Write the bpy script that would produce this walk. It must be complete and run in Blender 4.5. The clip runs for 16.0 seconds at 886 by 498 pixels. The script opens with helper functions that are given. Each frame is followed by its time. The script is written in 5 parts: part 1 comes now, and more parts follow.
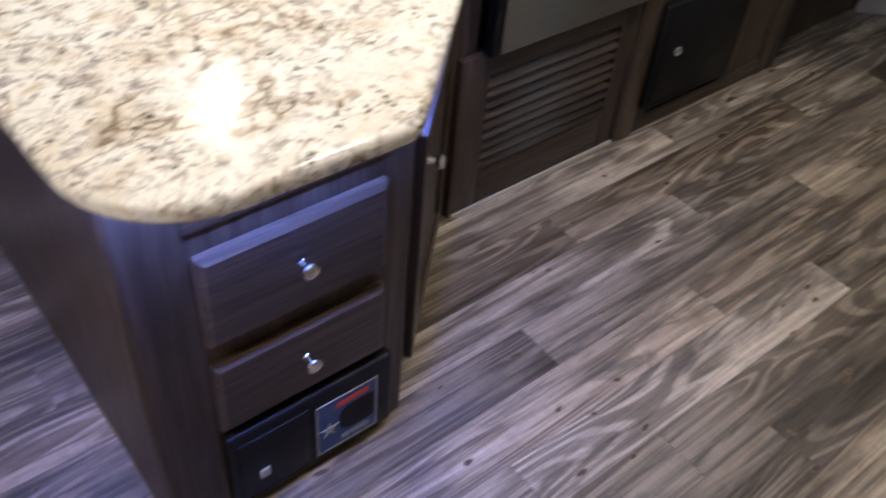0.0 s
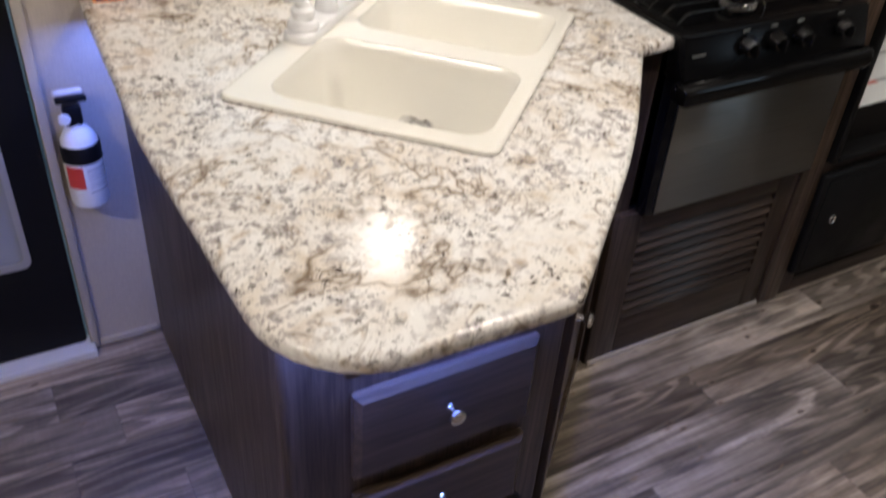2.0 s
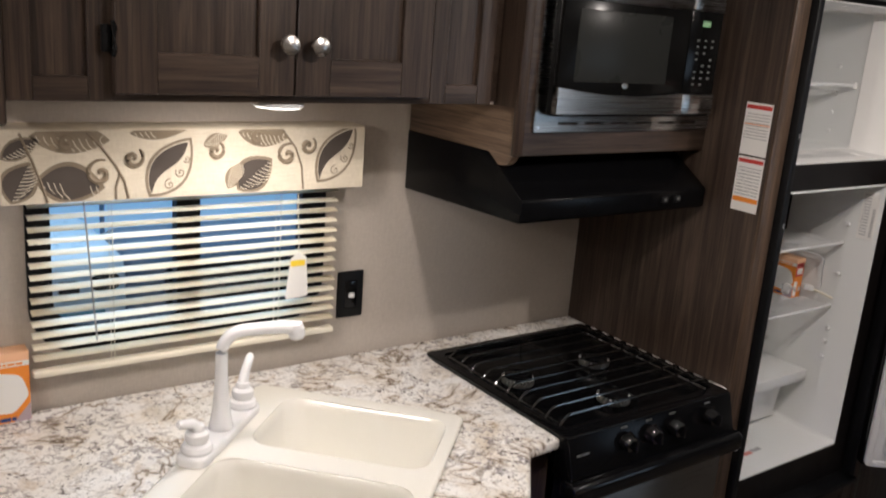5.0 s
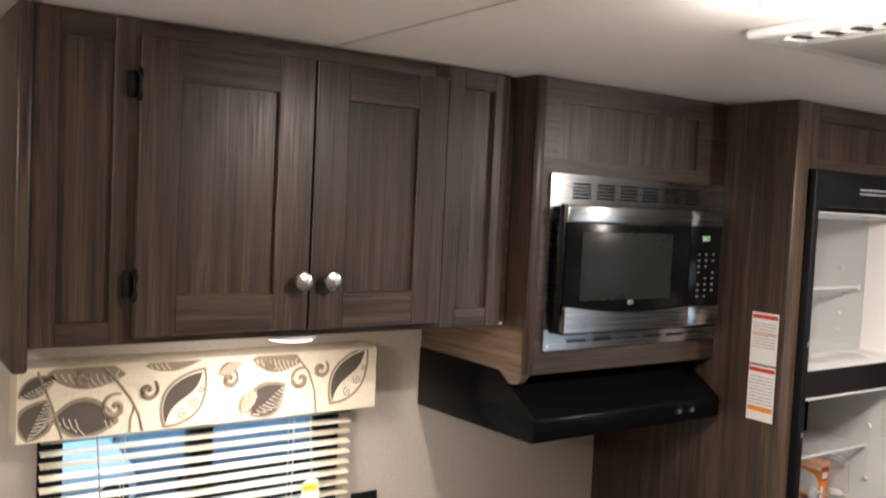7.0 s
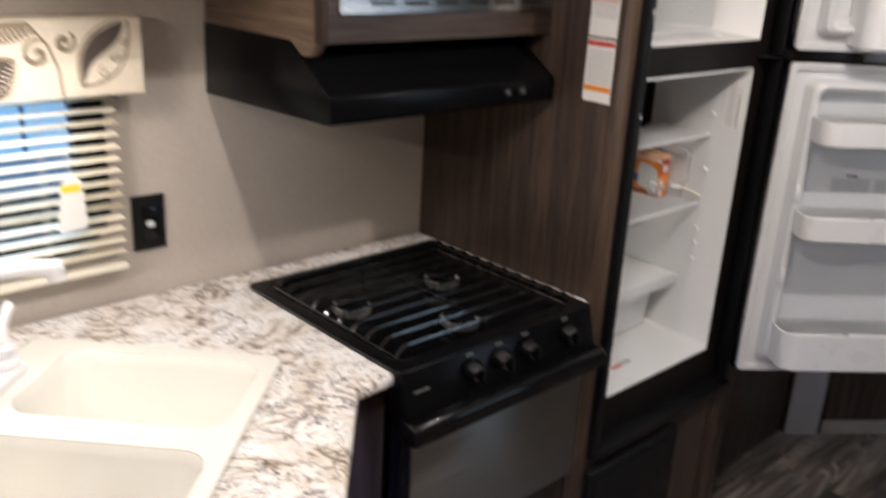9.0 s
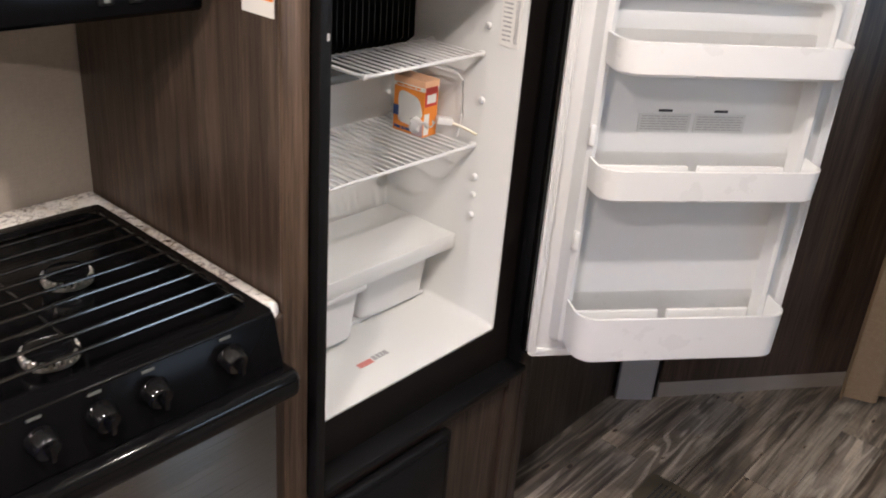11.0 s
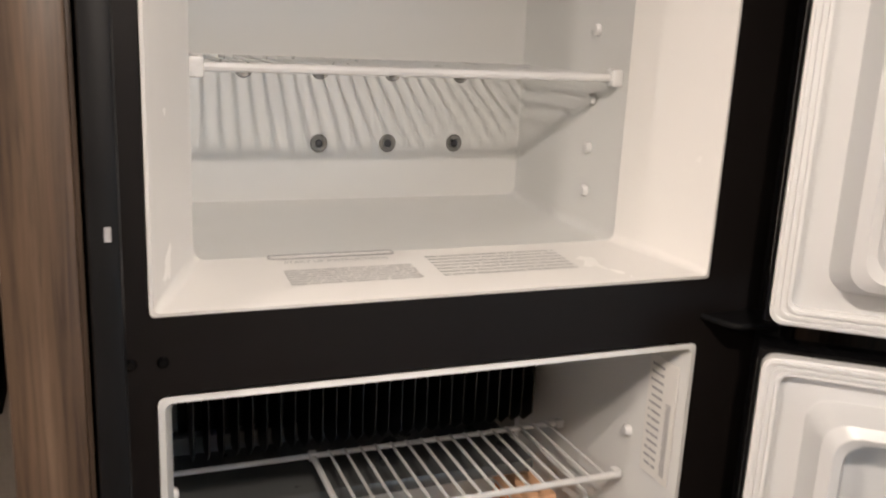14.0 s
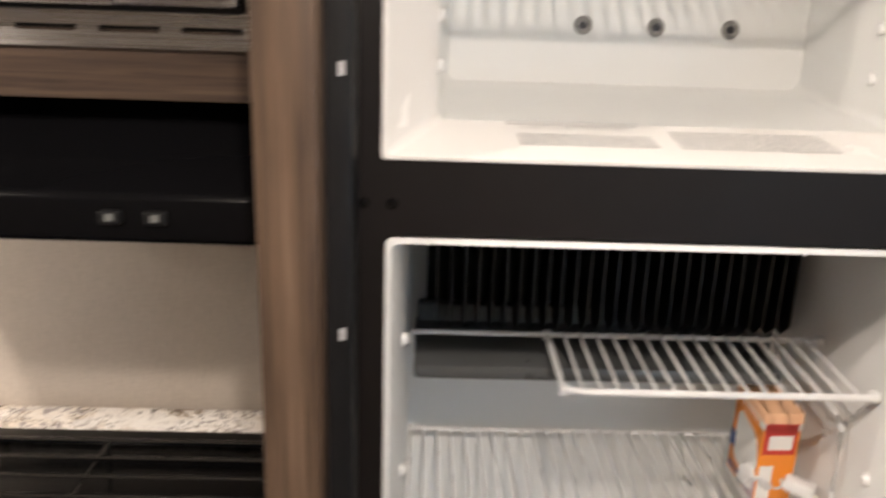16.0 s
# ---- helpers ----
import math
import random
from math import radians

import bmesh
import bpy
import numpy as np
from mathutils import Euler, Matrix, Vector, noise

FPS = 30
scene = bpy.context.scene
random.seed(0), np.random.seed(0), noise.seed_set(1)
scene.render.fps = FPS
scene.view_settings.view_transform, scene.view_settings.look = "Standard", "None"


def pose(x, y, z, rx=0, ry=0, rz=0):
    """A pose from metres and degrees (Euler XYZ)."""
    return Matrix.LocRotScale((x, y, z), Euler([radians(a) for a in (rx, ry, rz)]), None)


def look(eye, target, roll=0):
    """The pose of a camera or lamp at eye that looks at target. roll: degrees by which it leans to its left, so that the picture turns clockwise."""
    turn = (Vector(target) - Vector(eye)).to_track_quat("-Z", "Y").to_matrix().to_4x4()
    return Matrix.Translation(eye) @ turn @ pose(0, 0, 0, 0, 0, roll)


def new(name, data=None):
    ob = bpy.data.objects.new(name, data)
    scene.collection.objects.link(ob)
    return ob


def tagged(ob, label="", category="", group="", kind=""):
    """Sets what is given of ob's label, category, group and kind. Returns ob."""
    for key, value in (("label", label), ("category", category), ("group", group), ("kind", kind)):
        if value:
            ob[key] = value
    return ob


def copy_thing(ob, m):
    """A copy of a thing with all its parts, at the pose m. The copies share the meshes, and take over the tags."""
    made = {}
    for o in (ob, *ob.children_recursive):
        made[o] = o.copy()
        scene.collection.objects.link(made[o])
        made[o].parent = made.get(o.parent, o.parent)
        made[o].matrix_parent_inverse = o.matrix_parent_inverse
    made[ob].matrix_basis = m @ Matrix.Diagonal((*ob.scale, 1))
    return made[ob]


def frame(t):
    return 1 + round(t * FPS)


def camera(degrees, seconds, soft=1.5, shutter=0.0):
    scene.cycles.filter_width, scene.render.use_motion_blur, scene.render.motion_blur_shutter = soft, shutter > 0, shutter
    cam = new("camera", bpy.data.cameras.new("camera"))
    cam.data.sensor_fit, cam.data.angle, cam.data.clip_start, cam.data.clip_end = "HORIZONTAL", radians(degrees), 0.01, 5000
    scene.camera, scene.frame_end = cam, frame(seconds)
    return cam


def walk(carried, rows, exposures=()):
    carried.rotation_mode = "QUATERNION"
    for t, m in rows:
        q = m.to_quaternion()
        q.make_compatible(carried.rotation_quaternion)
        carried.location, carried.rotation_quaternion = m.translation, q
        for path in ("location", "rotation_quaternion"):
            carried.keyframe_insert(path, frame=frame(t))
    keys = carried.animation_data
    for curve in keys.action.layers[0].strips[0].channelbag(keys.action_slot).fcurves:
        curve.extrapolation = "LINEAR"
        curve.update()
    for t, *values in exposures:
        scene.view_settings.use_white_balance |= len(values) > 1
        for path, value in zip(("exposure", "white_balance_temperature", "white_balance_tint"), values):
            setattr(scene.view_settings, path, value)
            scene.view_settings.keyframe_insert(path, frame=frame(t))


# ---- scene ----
cam = camera(53.6, 16.0, soft=1.9, shutter=0.5)
PATH = [
    (0, (0.27, 0.282, 1.44), (1.255, 1.358, 0.072), 5.8),
    (0.5, (0.198, 0.295, 1.426), (1.031, 1.428, 0.004), 6.8),
    (1, (0.194, 0.295, 1.44), (0.969, 1.476, 0.025), 6.3),
    (1.5, (0.208, 0.305, 1.476), (0.988, 1.578, 0.144), 5.0),
    (2, (0.223, 0.295, 1.528), (1.052, 1.675, 0.341), 4.2),
    (2.5, (0.226, 0.301, 1.558), (1.117, 1.762, 0.524), 4.5),
    (3, (0.245, 0.305, 1.585), (1.198, 1.792, 0.647), 4.6),
    (3.5, (0.262, 0.305, 1.606), (1.295, 1.795, 0.76), 4.7),
    (4, (0.27, 0.309, 1.643), (1.367, 1.817, 0.921), 4.6),
    (4.2, (0.265, 0.316, 1.658), (1.377, 1.837, 0.985), 4.6),
    (6.3, (0.218, 0.314, 1.738), (1.365, 1.93, 1.464), 3.5),
    (6.5, (0.222, 0.309, 1.755), (1.363, 1.935, 1.527), 3.3),
    (7, (0.236, 0.304, 1.773), (1.369, 1.949, 1.666), 2.7),
    (7.5, (0.269, 0.295, 1.796), (1.389, 1.951, 1.76), 2.0),
    (8, (0.309, 0.29, 1.779), (1.448, 1.931, 1.687), 1.8),
    (8.5, (0.375, 0.319, 1.703), (1.562, 1.884, 1.327), 2.1),
    (9, (0.525, 0.424, 1.606), (1.825, 1.789, 0.936), 3.2),
    (9.5, (0.656, 0.508, 1.567), (2.043, 1.708, 0.769), 4.4),
    (10, (0.874, 0.493, 1.555), (2.278, 1.654, 0.729), 4.0),
    (10.2, (0.976, 0.498, 1.563), (2.378, 1.641, 0.711), 4.4),
    (12.3, (1.596, 0.627, 1.528), (2.786, 1.942, 0.602), 3.7),
    (12.5, (1.681, 0.63, 1.525), (2.79, 2.024, 0.615), 3.4),
    (13, (1.875, 0.634, 1.55), (2.754, 2.239, 0.742), 3.0),
    (13.5, (1.982, 0.76, 1.599), (2.773, 2.496, 0.999), 2.6),
    (14, (2.062, 0.851, 1.63), (2.788, 2.651, 1.148), 2.7),
    (14.5, (2.174, 0.892, 1.623), (2.644, 2.771, 1.125), 1.7),
    (15, (2.262, 0.893, 1.614), (2.474, 2.808, 1.078), 1.9),
    (15.5, (2.249, 0.876, 1.594), (2.335, 2.786, 1.01), 2.1),
    (16, (2.128, 0.823, 1.569), (2.178, 2.716, 0.926), 2.0),
]
# the clip's camera sets its own brightness on the way
LIGHT = [(0, -0.62, 6400, 5), (1, -0.6, 6400, 5), (1.5, -0.6, 6300, 6), (2, -0.95, 6300, 7), (2.5, -1.18, 6200, 7), (3, -1.16, 6200, 7), (3.5, -1.12, 6200, 8), (4, -1.08, 6200, 9), (6.5, -0.7, 6300, 10), (7.5, -0.28, 6450, 10), (8, -0.28, 6400, 10), (8.5, -0.36, 6200, 9),
         (9, -0.65, 6150, 10), (9.5, -0.6, 6050, 10), (10, -0.3, 6050, 10), (12.5, 0.10, 7000, 13), (13, -0.02, 7100, 13), (13.5, -0.3, 6950, 12), (14, -0.48, 6750, 11), (14.5, -0.55, 6750, 11), (15, -0.5, 6750, 11), (15.5, -0.2, 6700, 10), (16, 0.05, 6700, 10)]
walk(cam, [(t, look(eye, target, roll)) for t, eye, target, roll in PATH], LIGHT)

from mathutils.geometry import tessellate_polygon

# ---- exposure, world and lamps ----
scene.view_settings.exposure = 0.0
world = bpy.data.worlds.new("world")
scene.world = world
world.use_nodes = True
world.node_tree.nodes["Background"].inputs[0].default_value = (0.30, 0.42, 0.60, 1)
world.node_tree.nodes["Background"].inputs[1].default_value = 0.25


def lamp(name, kind, m, watts, colour, size=0.1, size_y=None, spread=180):
    d = bpy.data.lights.new(name, kind)
    d.energy, d.color = watts, colour
    if kind == "AREA":
        d.shape, d.size, d.spread = ("RECTANGLE" if size_y else "DISK"), size, radians(spread)
        if size_y:
            d.size_y = size_y
    else:
        d.shadow_soft_size = size
    ob = new(name, d)
    ob.matrix_world = m
    return ob


WARM, LED = (1.0, 0.88, 0.785), (0.15, 0.25, 1.0)
# Second lamp (x -0.75) is unseen, added to brighten the left side and ceiling.
for bx, by, down, around, size in ((1.185, 0.945, 17.5, 2.4, 0.06), (-0.75, 0.75, 16.0, 50.0, 0.06), (2.18, 0.80, 11.6, 8.5, 0.04)):
    lamp("ceiling_bulb", "AREA", pose(bx, by, 1.996), down, WARM, size)
    # Point fill under each lamp, added to lift the ceiling's brightness.
    lamp("ceiling_glow", "POINT", pose(bx, by, 1.965), around, WARM, 0.015)
lamp("window_daylight", "AREA", pose(3.45, -0.93, 1.25, 90, 0, 180), 9.0, (0.62, 0.80, 1.0), 1.0, 0.65)
lamp("under_cabinet_bulb", "AREA", pose(0.918, 1.772, 1.503), 4.4, WARM, 0.10)
lamp("led_strip_light", "AREA", pose(0.645, 1.050, 0.828, 32), 17.5, LED, 0.43, 0.01)
lamp("led_strip_light", "AREA", pose(0.437, 1.55, 0.826), 7.0, LED, 0.01, 0.95)
lamp("led_strip_light", "AREA", pose(1.075, 1.235, 0.826, 32, 0, 45), 6.0, LED, 0.50, 0.01)

# ---- materials ----


class Nodes:
    """Short hand for a node material: each call adds a node and links what is given."""

    def __init__(self, name):
        self.mat = bpy.data.materials.new(name)
        self.mat.use_nodes = True
        self.tree = self.mat.node_tree
        self.bsdf = self.tree.nodes["Principled BSDF"]

    def add(self, kind, operation="", data_type="", blend_type="", feature="", wave_type="", bands_direction="", **given):
        n = self.tree.nodes.new(kind)
        if data_type:
            n.data_type = data_type
        if operation:
            n.operation = operation
        if blend_type:
            n.blend_type = blend_type
        if feature:
            n.feature = feature
        if wave_type:
            n.wave_type = wave_type
        if bands_direction:
            n.bands_direction = bands_direction
        for key, value in given.items():
            self.put(n.inputs[int(key[2:])], value)
        return n

    def put(self, socket, value):
        if isinstance(value, bpy.types.NodeSocket):
            self.tree.links.new(value, socket)
        else:
            socket.default_value = value

    def set(self, **given):
        for key, value in given.items():
            self.put(self.bsdf.inputs[key.replace("_", " ").title().replace("Ior", "IOR")], value)
        return self

    def coords(self, scale=(1, 1, 1), vary=0.0):
        c = self.add("ShaderNodeTexCoord").outputs["Object"]
        if vary:
            r = self.add("ShaderNodeObjectInfo").outputs["Random"]
            s = self.add("ShaderNodeMath", operation="MULTIPLY", i_0=r, i_1=vary).outputs[0]
            c = self.add("ShaderNodeVectorMath", operation="ADD", i_0=c, i_1=s).outputs[0]
        return self.add("ShaderNodeMapping", i_0=c, i_3=scale).outputs[0]

    def noise(self, at, scale, detail=4.0, rough=0.55, distortion=0.0):
        return self.add("ShaderNodeTexNoise", i_0=at, i_2=scale, i_3=detail, i_4=rough, i_8=distortion).outputs[0]

    def ramp(self, fac, *stops):
        n = self.add("ShaderNodeValToRGB", i_0=fac)
        e = n.color_ramp.elements
        while len(e) < len(stops):
            e.new(0.5)
        for k, (at, c) in zip(e, stops):
            k.position = at
            k.color = (*c, 1) if isinstance(c, tuple) else (c, c, c, 1)
        return n.outputs[0]

    def mix(self, fac, a, b, how="MIX"):
        n = self.add("ShaderNodeMix", data_type="RGBA", blend_type=how)
        for s, v in ((n.inputs[0], fac), (n.inputs[6], a), (n.inputs[7], b)):
            self.put(s, (*v, 1) if isinstance(v, tuple) else v)
        return n.outputs[2]

    def bump(self, height, strength=0.2, distance=0.002):
        n = self.add("ShaderNodeBump")
        n.inputs["Strength"].default_value, n.inputs["Distance"].default_value = strength, distance
        self.put(n.inputs["Height"], height)
        self.put(self.bsdf.inputs["Normal"], n.outputs[0])
        return self


def plain(name, colour, rough=0.5, metal=0.0, grain=0.0, size=60.0, bump=0.0, coat=0.0, spot=0.06, shine=0.5):
    """One colour with slight blotches, smudges in the gloss and a fine relief."""
    n = Nodes(name)
    at = n.coords(vary=3.0)
    blotch = n.noise(at, 9.0, 3)
    dark = tuple(c * (1 - spot) for c in colour)
    n.set(base_color=n.mix(blotch, dark, tuple(min(1, c * (1 + spot)) for c in colour)), metallic=metal)
    smudge = n.noise(at, 14.0, 5)
    n.put(n.bsdf.inputs["Roughness"], n.ramp(smudge, (0.3, rough * 0.85), (0.75, min(1, rough * 1.2))))
    if bump:
        n.bump(n.noise(at, size, 5), bump, 0.001)
    n.put(n.bsdf.inputs["Specular IOR Level"], shine)
    if coat:
        n.set(coat_weight=coat)
    return n.mat


def wood(name, dark, mid, light, along, rough=0.34):
    """Printed wood: long streaks along one axis, pores and a soft sheen."""
    n = Nodes(name)
    s = [26.0, 26.0, 26.0]
    s["xyz".index(along)] = 0.9
    broad = n.noise(n.coords(tuple(s), 5.0), 1.0, 5, 0.6, 1.3)
    s2 = [190.0, 190.0, 190.0]
    s2["xyz".index(along)] = 6.0
    fine = n.noise(n.coords(tuple(s2), 5.0), 1.0, 4, 0.65, 0.5)
    cloud = n.noise(n.coords((3, 3, 3), 5.0), 1.0, 2)
    c = n.ramp(broad, (0.30, dark), (0.5, mid), (0.70, light))
    c = n.mix(1.0, c, n.ramp(fine, (0.34, (0.50, 0.49, 0.48)), (0.5, (0.98, 0.97, 0.96)), (0.68, (1.32, 1.31, 1.30))), "MULTIPLY")
    c = n.mix(1.0, c, n.ramp(cloud, (0.3, 0.80), (0.7, 1.15)), "MULTIPLY")
    n.set(base_color=c, roughness=n.ramp(fine, (0.3, rough + 0.12), (0.7, rough - 0.05)), specular_ior_level=0.34)
    return n.bump(fine, 0.25, 0.0006).mat


WD, WM, WL = (0.0255, 0.0168, 0.0120), (0.0480, 0.0322, 0.0234), (0.0780, 0.0550, 0.0412)
wood_v = wood("dark_wood_upright", WD, WM, WL, "z")
wood_h = wood("dark_wood_level", WD, WM, WL, "x")
wood_y = wood("dark_wood_deep", WD, WM, WL, "y")
wood_pale = wood("pale_brown_wood", (0.047, 0.030, 0.020), (0.084, 0.055, 0.037), (0.130, 0.090, 0.063), "z")
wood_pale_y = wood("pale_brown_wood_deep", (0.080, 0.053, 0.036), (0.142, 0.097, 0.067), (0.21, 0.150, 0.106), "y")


def granite():
    n = Nodes("speckled_laminate")
    at = n.coords()
    big = n.noise(at, 7.0, 5, 0.62, 1.0)
    c = n.ramp(big, (0.28, (0.66, 0.585, 0.48)), (0.42, (0.82, 0.785, 0.735)), (0.58, (0.88, 0.87, 0.85)))
    # drifts of lavender-grey grit
    cloud = n.noise(at, 5.5, 4, 0.6, 1.0)
    grit = n.noise(at, 58.0, 4, 0.7, 0.5)
    grey = n.mix(n.ramp(cloud, (0.42, 0.10), (0.57, 1.0)), (0, 0, 0), n.ramp(grit, (0.505, 0.0), (0.58, 0.9)))
    c = n.mix(grey, c, (0.32, 0.29, 0.295))
    # tan smears
    tan = n.noise(at, 22.0, 5, 0.68, 0.7)
    c = n.mix(n.ramp(tan, (0.56, 0.0), (0.70, 0.65)), c, (0.45, 0.33, 0.20))
    # broken wandering veins
    for scale, width, strength, colour, bend in ((2.6, 0.034, 0.50, (0.50, 0.38, 0.25), 0.6), (2.6, 0.011, 0.90, (0.17, 0.12, 0.080), 0.6), (5.2, 0.011, 0.75, (0.21, 0.155, 0.11), 0.7)):
        field = n.noise(at, scale, 5, 0.62, bend)
        off = n.add("ShaderNodeMath", operation="SUBTRACT", i_0=field, i_1=0.5).outputs[0]
        far = n.add("ShaderNodeMath", operation="ABSOLUTE", i_0=off).outputs[0]
        gaps = n.noise(at, 9.0, 3)
        line = n.mix(n.ramp(gaps, (0.40, 0.0), (0.52, 1.0)), (0, 0, 0), n.ramp(far, (0.0, strength), (width, 0.0)))
        c = n.mix(line, c, colour)
    # dark brown flecks, coarse and fine
    where = n.noise(at, 16.0, 4)
    for scale, lo in ((62.0, 0.592), (150.0, 0.588)):
        fleck = n.noise(at, scale, 3, 0.65, 0.4)
        dots = n.mix(n.ramp(where, (0.42, 0.12), (0.60, 1.0)), (0, 0, 0), n.ramp(fleck, (lo, 0.0), (lo + 0.045, 0.95)))
        c = n.mix(dots, c, (0.055, 0.038, 0.032))
    n.set(base_color=c, roughness=n.ramp(n.noise(at, 60.0, 4), (0.3, 0.17), (0.7, 0.28)))
    return n.bump(n.noise(at, 220.0, 3), 0.08, 0.0005).mat


counter_mat = granite()


def wallpaper():
    n = Nodes("beige_wallpaper")
    weave = n.noise(n.coords((60, 60, 420)), 1.0, 3)
    weave2 = n.noise(n.coords((420, 420, 60)), 1.0, 3)
    both = n.mix(0.5, weave, weave2)
    c = n.mix(0.5, (0.47, 0.42, 0.365), n.ramp(both, (0.36, (0.41, 0.365, 0.315)), (0.64, (0.54, 0.485, 0.425))))
    n.set(base_color=c, roughness=0.62)
    return n.bump(both, 0.25, 0.0006).mat


wall_mat = wallpaper()
ceiling_mat = plain("white_ceiling_board", (0.90, 0.88, 0.84), 0.5, spot=0.03, bump=0.15, size=300)


def planks():
    n = Nodes("grey_brown_vinyl_plank")
    rnd = n.add("ShaderNodeObjectInfo").outputs["Random"]
    c = n.ramp(rnd, (0.0, (0.110, 0.088, 0.068)), (0.14, (0.360, 0.305, 0.245)), (0.30, (0.150, 0.120, 0.092)), (0.46, (0.470, 0.405, 0.335)), (0.62, (0.165, 0.138, 0.112)), (0.82, (0.400, 0.325, 0.248)), (1.0, (0.125, 0.102, 0.082)))
    # slow drift of tone along the board
    broad = n.noise(n.coords((1.4, 7, 7), 40.0), 1.0, 4, 0.6, 0.6)
    c = n.mix(1.0, c, n.ramp(broad, (0.34, (0.52, 0.50, 0.48)), (0.5, (0.96, 0.96, 0.96)), (0.66, (1.32, 1.31, 1.29))), "MULTIPLY")
    # arched growth rings, strong in some stretches only
    bent = n.noise(n.coords((1.0, 8, 8), 40.0), 1.0, 2, 0.4, 0.3)
    rings = n.add("ShaderNodeMath", operation="SINE", i_0=n.add("ShaderNodeMath", operation="MULTIPLY", i_0=bent, i_1=90.0).outputs[0]).outputs[0]
    zone = n.noise(n.coords((2.0, 5, 5), 40.0), 1.0, 2)
    arched = n.mix(1.0, c, n.ramp(rings, (0.0, (0.40, 0.38, 0.36)), (0.75, (1.10, 1.10, 1.10))), "MULTIPLY")
    c = n.mix(n.ramp(zone, (0.43, 0.0), (0.54, 0.85)), c, arched)
    # long fibres, coarse and fine, and cross saw marks
    streak = n.noise(n.coords((1.6, 38, 38), 40.0), 1.0, 5, 0.65, 0.8)
    c = n.mix(1.0, c, n.ramp(streak, (0.37, (0.34, 0.32, 0.30)), (0.50, (1.0, 1.0, 1.0)), (0.66, (1.22, 1.22, 1.21))), "MULTIPLY")
    fine = n.noise(n.coords((5, 130, 130), 40.0), 1.0, 4, 0.66, 0.4)
    c = n.mix(1.0, c, n.ramp(fine, (0.34, (0.66, 0.64, 0.62)), (0.52, (1.03, 1.03, 1.03)), (0.70, (1.16, 1.16, 1.16))), "MULTIPLY")
    saw = n.noise(n.coords((170, 10, 10), 40.0), 1.0, 2)
    c = n.mix(1.0, c, n.ramp(saw, (0.35, 0.92), (0.65, 1.05)), "MULTIPLY")
    # grey weathering and small dark knots with a tan ring
    smoke = n.noise(n.coords((3.0, 12, 12), 40.0), 1.0, 5, 0.62, 0.8)
    c = n.mix(n.ramp(smoke, (0.54, 0.0), (0.67, 0.75)), c, (0.070, 0.060, 0.052))
    knot = n.noise(n.coords((16, 34, 34), 40.0), 1.0, 1)
    c = n.mix(n.ramp(knot, (0.69, 0.0), (0.73, 0.55)), c, (0.23, 0.15, 0.085))
    c = n.mix(n.ramp(knot, (0.735, 0.0), (0.76, 0.95)), c, (0.035, 0.026, 0.02))
    n.set(base_color=c, roughness=n.ramp(fine, (0.3, 0.50), (0.7, 0.40)))
    return n.bump(fine, 0.3, 0.0006).mat


floor_mat = planks()
groove_mat = plain("dark_joint", (0.085, 0.07, 0.058), 0.7)


def brushed(name, low, high, rough=0.26):
    """Level brush marks: the gloss spreads up and down."""
    n = Nodes(name)
    lines = n.noise(n.coords((4, 900, 900), 2.0), 1.0, 3)
    n.set(base_color=n.ramp(lines, (0.3, (low, low * 0.985, low * 0.96)), (0.7, (high, high * 0.985, high * 0.96))), metallic=1.0, roughness=n.ramp(lines, (0.3, rough * 0.9), (0.7, rough * 1.15)), anisotropic=0.92)
    grain = n.add("ShaderNodeTangent")
    grain.direction_type, grain.axis = "RADIAL", "X"
    n.put(n.bsdf.inputs["Tangent"], grain.outputs[0])
    return n.bump(lines, 0.1, 0.0003).mat


steel = brushed("brushed_steel", 0.30, 0.38)
oven_steel = brushed("satin_oven_steel", 0.24, 0.31, 0.30)
black_dull = plain("dull_black_enamel", (0.003, 0.003, 0.0035), 0.22, shine=0.08)
grate_mat = plain("glossy_black_rod", (0.006, 0.006, 0.006), 0.16, shine=1.0, coat=0.6)
chrome = plain("chrome", (0.72, 0.72, 0.72), 0.12, 1.0)
nickel = plain("brushed_nickel", (0.55, 0.53, 0.50), 0.26, 1.0)
burner_metal = plain("cast_burner_alloy", (0.66, 0.65, 0.62), 0.36, 1.0)
black_gloss = plain("black_enamel", (0.004, 0.004, 0.0045), 0.09, shine=0.25)
black_satin = plain("black_satin_plastic", (0.006, 0.006, 0.0065), 0.45, bump=0.15, size=400, shine=0.17)
black_frame = plain("black_brown_metal", (0.0085, 0.0068, 0.0063), 0.42, bump=0.1, size=500, shine=0.22)
black_glass = plain("smoked_glass", (0.005, 0.005, 0.005), 0.16, shine=0.1)
white_plastic = plain("white_plastic", (0.74, 0.745, 0.745), 0.30, bump=0.05, size=200, spot=0.02)
liner_mat = plain("white_fridge_liner", (0.735, 0.745, 0.735), 0.36, bump=0.05, size=200, spot=0.02)
# The liner's white, darkened here to offset the lamp light on the open doors.
door_liner_dimmed = plain("white_liner_dimmed", (0.62, 0.63, 0.635), 0.34, bump=0.05, size=200, spot=0.02)
freezer_trim = plain("glossy_white_plastic", (0.83, 0.82, 0.80), 0.24, spot=0.02)
sink_mat = plain("bisque_sink_acrylic", (0.84, 0.82, 0.755), 0.16, spot=0.02)
tap_mat = plain("white_tap_plastic", (0.84, 0.84, 0.85), 0.24, spot=0.02)
cream = plain("cream_slat", (0.80, 0.75, 0.62), 0.38, spot=0.03)
grey_trim = plain("grey_aluminium", (0.42, 0.41, 0.40), 0.40, 0.35)
